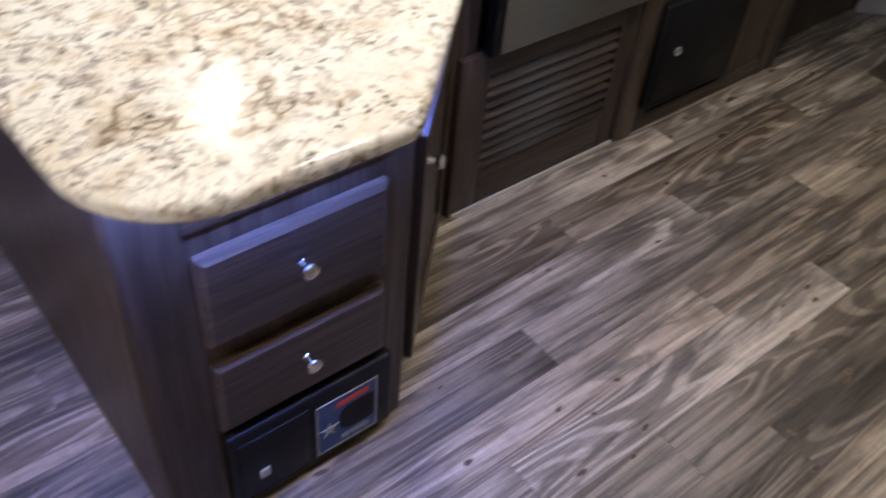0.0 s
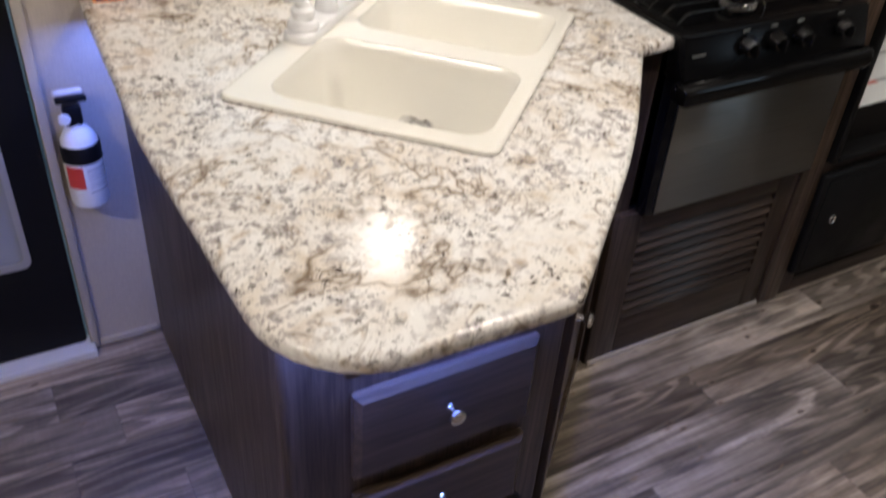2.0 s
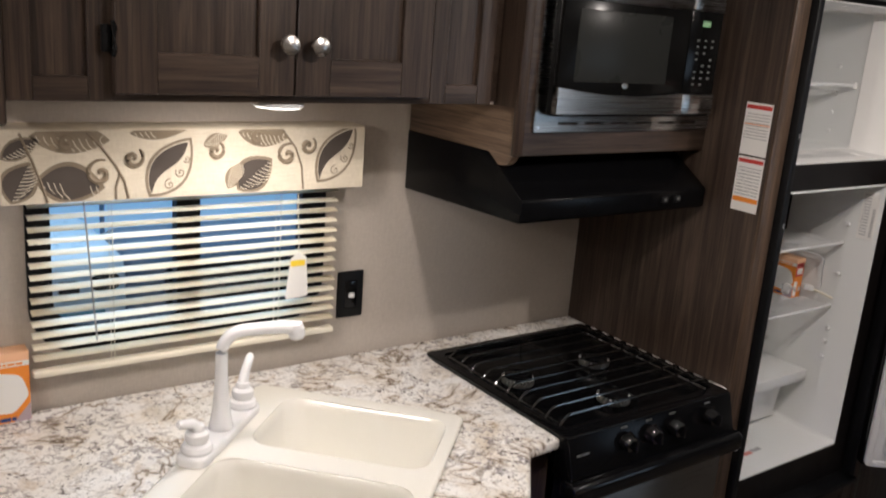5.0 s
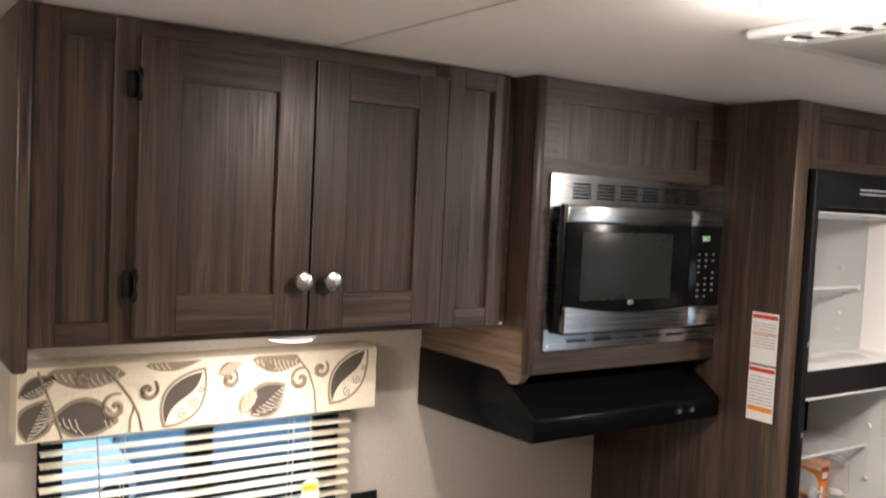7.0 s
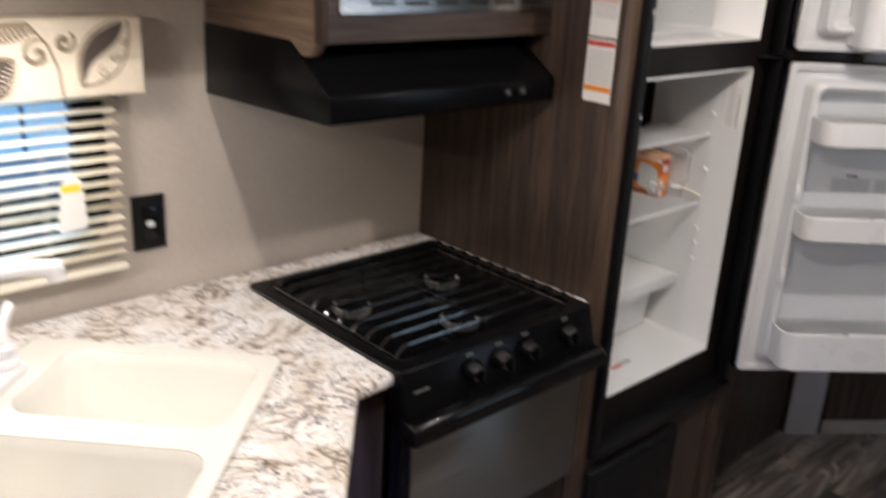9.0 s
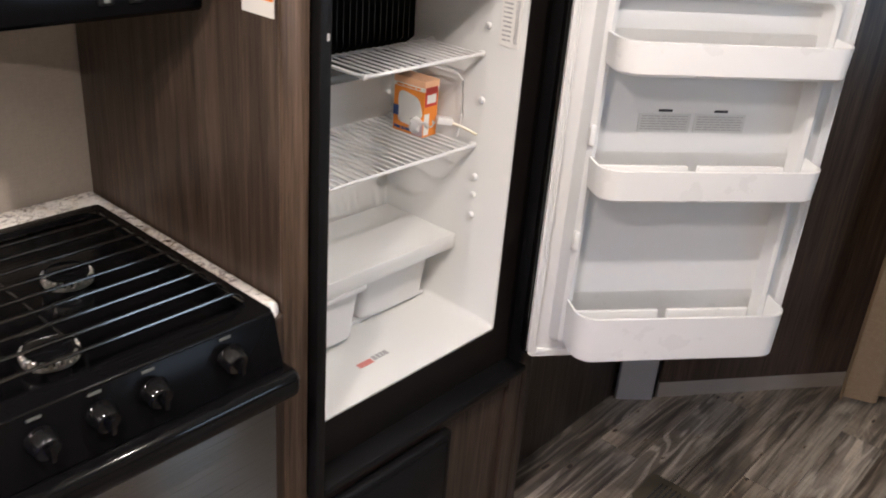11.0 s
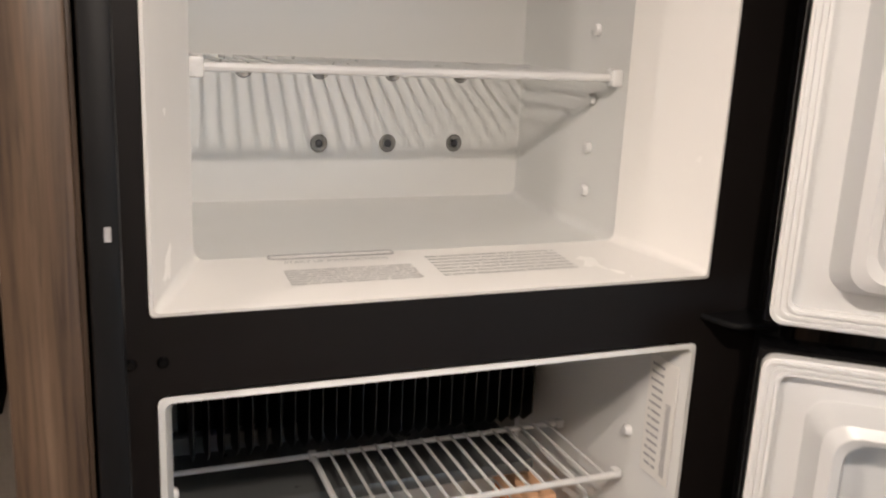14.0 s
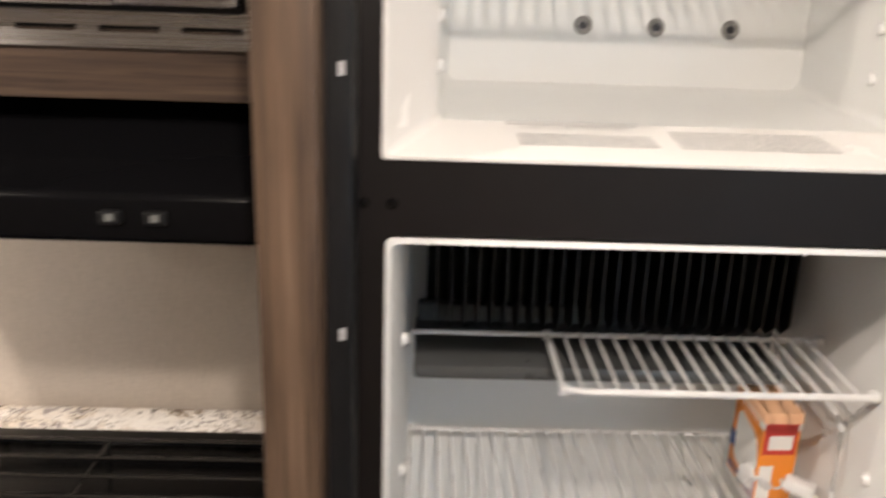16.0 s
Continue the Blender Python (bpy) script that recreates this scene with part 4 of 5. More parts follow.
def wire_shelf(x0, x1, y0, y1, z, count, frame_x0=None):
    sh = thing("wire_shelf", ((x0 + x1) / 2, (y0 + y1) / 2, z), "white plastic-coated wire fridge shelf", "shelf", "fridge shelves")
    bm = tube([(x0, y1, z), (x0, y0 + 0.012, z), (x0 + 0.008, y0 + 0.003, z), (x0 + 0.02, y0, z), (x1, y0, z)], 0.0036, 8)
    part("frame", bm, white_plastic, sh)
    part("back_rod", tube([(frame_x0 or x0, y1, z), (x1, y1, z)], 0.003, 8), white_plastic, sh)
    for k in range(1, count):
        x = x0 + (x1 - x0) * k / count
        part("rod", tube([(x, y0, z + 0.003), (x, y1, z + 0.003)], 0.0019, 6), white_plastic, sh)
    for x in (x0, x1):
        for y in (y0 + 0.004, y1):
            part("end_cap", box(x - 0.005, x + 0.005, y - 0.006, y + 0.006, z - 0.005, z + 0.005, 0.002), white_plastic, sh)


wire_shelf(2.262, 2.582, 1.602, 1.740, 1.152, 17, 2.104)
wire_shelf(2.104, 2.581, 1.603, 1.845, 0.968, 26)
# Added grey strip: paints the deep shade on the liner below the fins.
part("drip_channel", box(2.112, 2.566, 1.826, 1.850, 1.096, 1.151, 0.004), plain("liner_shade_grey", (0.15, 0.155, 0.155), 0.3), fr, "grey strip standing in for shade on the liner under the fins")
# The tray's grey is darkened to hold the shade around it.
single("drip_tray", box(2.108, 2.53, 1.70, 1.845, 1.112, 1.130, 0.006), plain("shaded_grey_tray", (0.075, 0.078, 0.078), 0.3), "shallow drip tray below the fins, its grey darkened for shade", "tray")
part("wire_bracket", tube([(2.578, 1.84, 1.10), (2.578, 1.66, 1.10), (2.578, 1.645, 1.09), (2.578, 1.64, 1.02), (2.578, 1.65, 0.975)], 0.003, 8), white_plastic, fr)
for z in (1.205, 1.06, 0.90, 0.86, 0.815):
    part("shelf_peg", lathe([(0, 0.005), (0.005, 0.004), (0.007, 0), (0.007, -0.002)], 12, pose(2.5875, 1.60, z, 0, -90)), white_plastic, fr)
    part("shelf_peg", lathe([(0, 0.005), (0.005, 0.004), (0.007, 0), (0.007, -0.002)], 12, pose(2.0985, 1.60, z, 0, 90)), white_plastic, fr)
cover = box(2.103, 2.583, 1.640, 1.846, 0.752, 0.762, 0.003)
box(2.103, 2.583, 1.634, 1.644, 0.728, 0.762, 0.003, 2, cover)
single("crisper_cover", cover, liner_mat, "white plastic shelf over the crisper drawers", "shelf")
for a, b, yy in ((2.106, 2.330, 1.648), (2.352, 2.578, 1.684)):
    bm = bmesh.new()
    rr = []
    for ins, z in ((0.026, 0.5965), (0.015, 0.601), (0.006, 0.70), (0.004, 0.722), (0.006, 0.722), (0.010, 0.70), (0.019, 0.604)):
        rr.append([bm.verts.new((p.x, p.y, z)) for p in rect(a + ins, b - ins, yy + ins, 1.84 - ins, 0.022, 5)])
    for r1, r2 in zip(rr, rr[1:]):
        for k in range(len(r1)):
            bm.faces.new((r1[k], r1[(k + 1) % len(r1)], r2[(k + 1) % len(r1)], r2[k]))
    bm.faces.new(rr[0]), bm.faces.new(rr[-1])
    cr = part("crisper_drawer", bm, white_plastic, fr, "white plastic crisper drawer", flat=50)
    part("lip", slab(rect(a, b, yy - 0.012, 1.84, 0.018, 5), 0.714, 0.727, 0.003, [rect(a + 0.012, b - 0.012, yy + 0.006, 1.83, 0.015, 5)]), white_plastic, cr)
single("fridge_floor_sticker", box(2.262, 2.300, 1.585, 1.600, 0.5815, 0.5822), plain("faded_red_print", (0.62, 0.22, 0.20), 0.5), "small red and white sticker on the fridge floor", "sticker")
single("fridge_floor_sticker", bars(2.304, 2.345, 0, 0.016, 1, 8, 0.9), ink_grey, "small grey print on the fridge floor", "sticker", m=Matrix(((1, 0, 0, 0), (0, 0, 1, 1.588), (0, 1, 0, 0.5815), (0, 0, 0, 1))))
part("rating_label", box(2.5885, 2.5900, 1.524, 1.572, 1.175, 1.305), paper, fr, "white rating label")
part("barcode", bars(1.530, 1.538, 1.182, 1.262, 34, 9, 0.45), ink_grey, fr, "black barcode", m=Matrix(((0, 1, 0, 2.5879), (1, 0, 0, 0), (0, 0, 1, 0), (0, 0, 0, 1))))
part("rating_print", bars(1.546, 1.567, 1.182, 1.300, 14, 4, 0.3), ink_grey, fr, m=Matrix(((0, 1, 0, 2.5880), (1, 0, 0, 0), (0, 0, 1, 0), (0, 0, 0, 1))))


def soda_box(at, turn, size=(1, 1, 1)):
    """An orange carton with a white bag pictured on its front."""
    m = pose(*at, 0, 0, turn) @ Matrix.Diagonal((*size, 1))
    c = thing("baking_soda_box", at, "orange and white cardboard box of baking soda, shut", "box", "baking soda boxes")
    part("carton", box(-0.045, 0.045, -0.022, 0.022, 0.0, 0.142, 0.0012, 1), ink_orange, c, m=m)
    part("bag_picture", plate(fillet([(-0.030, 0.026, 0.014), (0.014, 0.022, 0.02), (0.044, 0.055, 0.02), (0.030, 0.098, 0.025), (-0.030, 0.110, 0.014)]), [], 0.0005, upright(-0.0222)), paper, c, m=m)
    part("top_band", box(-0.0452, 0.0452, -0.0224, 0.0224, 0.116, 0.126), paper, c, m=m)
    part("lid_band", box(-0.0453, 0.0453, -0.0225, 0.0225, 0.1265, 0.1425), plain("peach_print", (0.85, 0.50, 0.30), 0.5), c, m=m)
    part("blue_badge", plate(rect(-0.044, -0.028, 0.040, 0.066), [], 0.0005, upright(-0.0226)), ink_blue, c, m=m)
    part("side_label", box(0.0452, 0.0456, -0.020, 0.018, 0.078, 0.1265), ink_red, c, m=m)
    part("side_paper", box(0.0455, 0.0459, -0.014, 0.014, 0.086, 0.108), paper, c, m=m)
    part("side_facts", box(0.0452, 0.0456, -0.020, -0.004, 0.006, 0.060), paper, c, m=m)
    part("corner_print", plate([Vector((0.012, 0.002)), Vector((0.0445, 0.002)), Vector((0.0445, 0.040))], [], 0.0005, upright(-0.0221)), plain("mauve_print", (0.45, 0.36, 0.40), 0.5), c, m=m)
    part("lid_print", bars(-0.036, 0.036, 0.118, 0.124, 1, 6, 0.8), ink_orange, c, m=m @ pose(0, -0.0232, 0))
    part("front_print", bars(-0.04, 0.018, 0.006, 0.016, 1, 2, 0.7), ink_blue, c, m=m @ pose(0, -0.0228, 0))
    return c


soda_box((0.463, 2.043, TOP + 0.001), 0)
soda_box((2.531, 1.727, 0.9735), -88, (0.92, 1.0, 0.80))
bag = thing("plastic_bag", (2.535, 1.70, 0.974), "crumpled clear plastic bag with a white plug on a wire", "bag")
bm = bmesh.new()
bmesh.ops.create_icosphere(bm, subdivisions=3, radius=0.03)
for v in bm.verts:
    v.co *= 1 + 0.45 * noise.noise(v.co * 60)
part("film", bm, plain("clear_film", (0.6, 0.6, 0.6), 0.2), bag, m=pose(2.528, 1.705, 0.999) @ Matrix.Diagonal((0.9, 0.7, 0.75, 1)))
part("plug", box(-0.017, 0.017, -0.010, 0.010, -0.007, 0.007, 0.003), white_plastic, bag, m=pose(2.553, 1.665, 1.008, 0, 10, -30))
part("wire", tube([(2.560, 1.66, 1.006), (2.575, 1.63, 0.998), (2.582, 1.60, 0.990)], 0.003, 8), cream, bag)

# ---- fridge doors, standing open ----
PLACE = Matrix.Identity(4)
DOOR = pose(2.601, 1.428, 0, 0, 0, -38.5)  # x along the door from the hinge, -y out of its inner face


def fridge_door(z0, z1, shelves, label):
    W = 0.575
    d = part("door", box(0.0, W, 0.008, 0.044, z0, z1, 0.004, 2), black_gloss, fr, label, m=DOOR)
    part("gasket", plate(rect(0.004, W - 0.004, z0 + 0.004, z1 - 0.004, 0.012), [rect(0.020, W - 0.020, z0 + 0.020, z1 - 0.020, 0.01)], 0.012, upright(0.006)), white_plastic, d, "white door seal", m=DOOR)
    for ins in (0.0065, 0.0115, 0.0165):
        part("seal_ridge", plate(rect(ins, W - ins, z0 + ins, z1 - ins, 0.010), [rect(ins + 0.0022, W - ins - 0.0022, z0 + ins + 0.0022, z1 - ins - 0.0022, 0.008)], 0.0035, upright(-0.006)), white_plastic, d, m=DOOR)
    bm = bmesh.new()
    rr = []
    for ins, y in ((0.0, 0.003), (0.022, 0.001), (0.040, -0.002), (0.052, -0.030), (0.062, -0.036), (0.070, -0.032), (0.078, 0.0), (0.086, 0.003)):
        rr.append([bm.verts.new((p.x, y, p.y)) for p in rect(0.006 + ins, W - 0.006 - ins, z0 + 0.006 + ins * 0.8, z1 - 0.006 - ins * 0.8, 0.02, 5)])
    for r1, r2 in zip(rr, rr[1:]):
        for k in range(len(r1)):
            bm.faces.new((r1[k], r1[(k + 1) % len(r1)], r2[(k + 1) % len(r1)], r2[k]))
    bm.faces.new(rr[-1])
    part("inner_panel", bm, door_liner_dimmed, d, m=DOOR, flat=20)
    for z, h, out, wide in shelves:
        bm = bmesh.new()
        rr = []
        x0, x1 = 0.064 - wide, W - 0.056 + wide
        for ins, zz in ((0.010, z - h * 0.5), (0.003, z - h * 0.5 + 0.006), (0.0, z + h * 0.5), (0.004, z + h * 0.5 + 0.001), (0.006, z + h * 0.5 - 0.003), (0.010, z - h * 0.5 + 0.010)):
            rr.append([bm.verts.new((p.x, p.y, zz)) for p in fillet([(x0 + ins, -0.004, 0), (x0 + ins, -out + ins, 0.045 - ins), (x1 - ins, -out + ins, 0.045 - ins), (x1 - ins, -0.004, 0)], 7)])
        for r1, r2 in zip(rr, rr[1:]):
            for k in range(len(r1)):
                bm.faces.new((r1[k], r1[(k + 1) % len(r1)], r2[(k + 1) % len(r1)], r2[k]))
        bm.faces.new(rr[0]), bm.faces.new(rr[-1])
        shelf = part("door_bin", bm, white_plastic, d, "white moulded door bin", m=DOOR, flat=40)
        for u, v in ((x0 + 0.030, (x0 + x1) / 2 - 0.010), ((x0 + x1) / 2 + 0.010, x1 - 0.030)):
            part("back_lip", box(u, v, -0.012, -0.002, z - h * 0.5 + 0.012, z + h * 0.08, 0.003), white_plastic, shelf, m=DOOR)
    return d


low_door = fridge_door(0.537, 1.370, [(0.643, 0.104, 0.120, 0.000), (0.974, 0.064, 0.115, 0.0), (1.212, 0.062, 0.115, 0.0)], "open lower door, white inside with three bins")
for a in (0.165, 0.280):
    part("notice", box(a, a + 0.106, 0.0015, 0.003, 1.045, 1.083), plain("grey_notice", (0.52, 0.54, 0.54), 0.5), low_door, "grey printed notice", m=DOOR)
    part("notice_mark", box(a + 0.038, a + 0.066, 0.0010, 0.0024, 1.086, 1.091), ink_black, low_door, m=DOOR)
    part("notice_print", bars(a + 0.005, a + 0.100, 1.049, 1.080, 6, int(a * 100), 0.4), ink_grey, low_door, m=DOOR @ pose(0, 0.0008, 0))
for z in (1.05, 0.83):
    part("bin_clip", box(0.056, 0.068, -0.042, -0.030, z - 0.02, z + 0.02, 0.003), white_plastic, low_door, m=DOOR)
fridge_door(1.392, 1.806, [(1.470, 0.125, 0.105, -0.06), (1.66, 0.07, 0.10, -0.06)], "open freezer door, white inside with bins")

# ---- upper cabinets ----
PLACE = view_fit((1.0511, -0.0212), z=(1.05, -0.0782))
UF, LID = 1.729, (CEIL + 0.0782) / 1.05
up = thing("upper_cabinet", (0.9, 1.86, 1.495), "dark wood overhead cabinet with two framed doors", "cabinet")
part("box", box(0.462, 1.36, UF + 0.019, WALL - 0.001, 1.528, LID - 0.001, 0.001), wood_y, up)
part("bottom", box(0.462, 1.36, UF + 0.024, WALL - 0.002, 1.522, 1.5275), wall_mat, up, "beige papered underside")
part("end_trim", box(0.444, 0.466, UF - 0.010, WALL - 0.001, 1.490, LID - 0.001, 0.006, 3), wood_v, up)
for a, b in ((0.500, 0.579), (1.210, 1.276)):
    st = 0.034 if a < 1 else 0.05
    shaker(up, a - 0.034, b + st - (0 if a < 1 else 0.004), 1.524, LID - 0.002, UF, name="fixed_panel", stile=0.036)
part("stile", box(1.146, 1.180, UF + 0.001, UF + 0.019, 1.546, LID - 0.002, 0.001), wood_v, up)
part("rail", box(0.612, 1.146, UF + 0.001, UF + 0.019, 1.986, LID - 0.002, 0.001), wood_h, up)
part("rail", box(0.612, 1.180, UF + 0.001, UF + 0.019, 1.524, 1.545, 0.001), wood_h, up)
for x0, x1, kx in ((0.610, 0.8945, 0.876), (0.8985, 1.164, 0.930)):
    d = shaker(up, x0, x1, 1.537, 1.990, UF - 0.019, name="door")
    knob(d, kx, UF - 0.019, 1.620, nickel, 0.0165)
for z in (1.917, 1.616):
    h = box(0.594, 0.607, UF - 0.012, UF, z - 0.020, z + 0.020, 0.003)
    tube([(0.609, UF - 0.015, z - 0.024), (0.6095, UF - 0.020, z - 0.015), (0.6095, UF - 0.020, z + 0.015), (0.609, UF - 0.015, z + 0.024)], 0.004, 8, h)
    part("hinge", h, black_satin, up, "black metal hinge")

PLACE = view_fit((1.0368, -0.0208), z=(1.0349, -0.0531))
MF, LID, END = 1.680, (CEIL + 0.0531) / 1.0349, (SIDE + 0.0208) / 1.0368
mc = thing("microwave_cabinet", (1.69, 1.85, 1.40), "dark wood overhead cabinet round the microwave", "cabinet")
side = fillet([(MF, 1.402, 0.035), (WALL - 0.001, 1.402, 0), (WALL - 0.001, LID - 0.001, 0), (MF, LID - 0.001, 0)])
bm = slab(side, 0, 0.018, 0.002)
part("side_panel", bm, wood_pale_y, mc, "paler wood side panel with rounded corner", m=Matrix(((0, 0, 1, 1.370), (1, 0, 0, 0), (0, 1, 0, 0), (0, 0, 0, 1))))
part("side_facing", box(1.366, 1.371, MF + 0.004, WALL - 0.001, 1.520, LID - 0.001), wood_v, mc)
part("edge_trim", box(1.366, 1.391, MF - 0.004, MF + 0.006, 1.425, LID - 0.001, 0.003), wood_v, mc)
part("face", plate(rect(1.388, END - 0.001, 1.426, LID - 0.002), [rect(1.432, 1.935, 1.490, 1.830), rect(1.432, 1.850, 1.862, 1.976)], 0.014, upright(MF + 0.014)), wood_h, mc)
part("sunken_panel", box(1.42, END - 0.02, MF + 0.008, MF + 0.016, 1.86, 1.985), wood_v, mc)
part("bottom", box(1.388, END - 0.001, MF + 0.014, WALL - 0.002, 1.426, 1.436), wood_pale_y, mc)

mw = thing("microwave", (1.68, 1.75, 1.49), "built-in stainless steel microwave with black glass door and trim kit", "microwave")
trim = plate(rect(1.412, 1.945, 1.474, 1.833, 0.004), [rect(1.455, 1.905, 1.512, 1.772)] + [rect(a, a + 0.052, b, b + 0.0042) for a in (1.470, 1.538, 1.606, 1.674, 1.742, 1.810) for b in (1.784, 1.791, 1.798, 1.805, 1.812)]
             + [rect(a, a + 0.055, 1.488, 1.494) for a in (1.475, 1.550, 1.625, 1.700, 1.775, 1.850)], 0.006, upright(MF - 0.0005))
part("trim_kit", trim, steel, mw, "brushed steel trim with vent slots")
part("vent_back", box(1.460, 1.935, MF + 0.001, MF + 0.006, 1.480, 1.828), black_satin, mw)
for x in (1.422, 1.935):
    for z in (1.483, 1.824):
        part("screw", lathe([(0, 0.0025), (0.003, 0.002), (0.004, 0)], 12, pose(x, MF - 0.0062, z, 90)), chrome, mw)
part("case", box(1.440, 1.912, MF - 0.031, MF + 0.063, 1.508, 1.772, 0.004), black_satin, mw)
MY = MF - 0.037
part("top_band", box(1.432, 1.802, MY - 0.004, MY + 0.012, 1.735, 1.772, 0.005, 3), steel, mw)
part("top_band", box(1.804, 1.908, MY - 0.004, MY + 0.012, 1.735, 1.772, 0.005, 3), steel, mw)
part("door_glass", box(1.434, 1.802, MY, MY + 0.012, 1.548, 1.736, 0.002), black_glass, mw, "black glass door")
part("door_screen", box(1.476, 1.744, MY - 0.0012, MY + 0.002, 1.578, 1.718, 0.001), plain("grey_screen", (0.022, 0.023, 0.021), 0.3, shine=0.10), mw, "grey perforated window")
part("keypad", box(1.804, 1.908, MY, MY + 0.012, 1.560, 1.736, 0.002), black_glass, mw, "black key panel")
low_band = [Vector((1.434, 1.514)), Vector((1.802, 1.514))] + [Vector((1.802 - 0.368 * k / 12, 1.559 - 0.012 * math.sin(math.pi * k / 12) + 0.008 * k / 12)) for k in range(13)]
part("handle_band", plate(low_band, [], 0.016, upright(MY + 0.010)), steel, mw, "curved brushed steel handle band")
part("handle_band", box(1.804, 1.908, MY - 0.005, MY + 0.010, 1.514, 1.558, 0.003), steel, mw)
part("emblem", lathe([(0, 0.001), (0.009, 0.0008), (0.010, 0)], 16, pose(1.622, MY - 0.0012, 1.572, 90) @ Matrix.Diagonal((1, 0.6, 1, 1))), nickel, mw)


def seven(x, z, segs, w=0.006, h=0.011):
    bm = bmesh.new()
    t = 0.0013
    at = {"a": (0, w, h - t, h), "g": (0, w, h / 2 - t / 2, h / 2 + t / 2), "d": (0, w, 0, t), "f": (0, t, h / 2, h), "e": (0, t, 0, h / 2), "b": (w - t, w, h / 2, h), "c": (w - t, w, 0, h / 2)}
    for s in segs:
        a, b, c, d = at[s]
        box(x + a, x + b, MY - 0.0014, MY - 0.0008, z + c, z + d, 0, 1, bm)
    return bm


for k in range(3):
    part("digit", seven(1.842 + k * 0.009, 1.704, "abcdef"), digit_mat, mw, "green lit digit")
keys = bmesh.new()
for r in range(8):
    for c in range(3):
        if (r + c) % 5 != 4:
            box(1.830 + c * 0.024, 1.838 + c * 0.024, MY - 0.0013, MY - 0.0006, 1.672 - r * 0.0135, 1.676 - r * 0.0135, 0, 1, keys)
part("key_print", keys, dim_print, mw)

# range hood
PLACE = view_fit((1.0311, -0.018), z=(1.0367, -0.052))
hood = thing("range_hood", (1.66, 1.85, 1.28), "black metal range hood under the microwave cabinet", "range hood")
prof = [(1.634, 1.300), (1.640, 1.294), (WALL - 0.001, 1.284), (WALL - 0.001, 1.421), (1.760, 1.421), (1.638, 1.343), (1.634, 1.338)]
bm = run(prof, 1.372, 1.934)
bmesh.ops.bevel(bm, geom=bm.edges[:], offset=0.002, segments=2, affect="EDGES", profile=0.5)
part("shell", bm, black_dull, hood)
for x in (1.792, 1.834):
    part("switch", box(x - 0.011, x + 0.011, 1.629, 1.636, 1.314, 1.328, 0.002), black_satin, hood)
    part("switch_mark", box(x - 0.004, x + 0.004, 1.6282, 1.6292, 1.318, 1.325), dim_print, hood)

PLACE = Matrix.Identity(4)
# lamp under the upper cabinet
puck = thing("under_cabinet_light", (0.918, 1.772, 1.5195), "small round white under-cabinet light, lit", "light")
part("ring", lathe([(0.0, 0.0), (0.045, 0.0), (0.047, -0.002), (0.047, -0.006), (0.0455, -0.007)], 32, pose(0.918, 1.772, 1.5195)), white_plastic, puck)
part("lens", lathe([(0, -0.012), (0.025, -0.0118), (0.039, -0.010), (0.0453, -0.0068)], 32, pose(0.918, 1.772, 1.5195)), lens_mat, puck, "glowing lens")

# ---- window dressing ----
PLACE = view_fit((1.0259, -0.0142), (1, 0.040), (1.0274, -0.0404))
val = thing("window_valance", (0.86, 2.0, 1.31), "cream fabric window valance with brown leaf pattern", "valance")
prof = [(1.950, 1.311), (1.950, 1.432), (1.953, 1.441), (1.960, 1.444), (WALL - 0.041, 1.444), (WALL - 0.041, 1.438), (1.962, 1.436), (1.958, 1.430), (1.958, 1.311)]
part("cloth", run(prof, 0.497, 1.213), valance_mat, val)
for x in (0.497, 1.207):
    part("cloth_end", box(x, x + 0.006, 1.957, WALL - 0.041, 1.312, 1.438), valance_mat, val)


def leaf(x, z, length, width, turn, curl=0.25):
    """Outline of a pointed leaf."""
    pts = []
    for k in range(13):
        t = k / 12
        pts.append(Vector((length * t, width * math.sin(math.pi * t) ** 0.8 * (1 - 0.25 * t) + curl * width * t * (1 - t))))
    for k in range(11, 0, -1):
        t = k / 12
        pts.append(Vector((length * t, -width * math.sin(math.pi * t) ** 0.8 * (1 - 0.25 * t) + curl * width * t * (1 - t))))
    c, s = math.cos(radians(turn)), math.sin(radians(turn))
    out = [Vector((x + c * p.x - s * p.y, z + s * p.x + c * p.y)) for p in pts][::-1]
    return out


def clip_z(pts, lo=1.3125, hi=1.439):
    return [Vector((min(1.211, max(0.499, p.x)), min(hi, max(lo, p.y)))) for p in pts]


def swirl(x, z, r, turns, start, flip=1):
    return [(x + flip * r * (1 - k / 30) * math.cos(start + turns * 2 * math.pi * k / 30), 1.9492, z + r * (1 - k / 30) * math.sin(start + turns * 2 * math.pi * k / 30)) for k in range(31)]


def along(x, z, turn, p, q):
    c, s = math.cos(radians(turn)), math.sin(radians(turn))
    return x + c * p - s * q, z + s * p + c * q


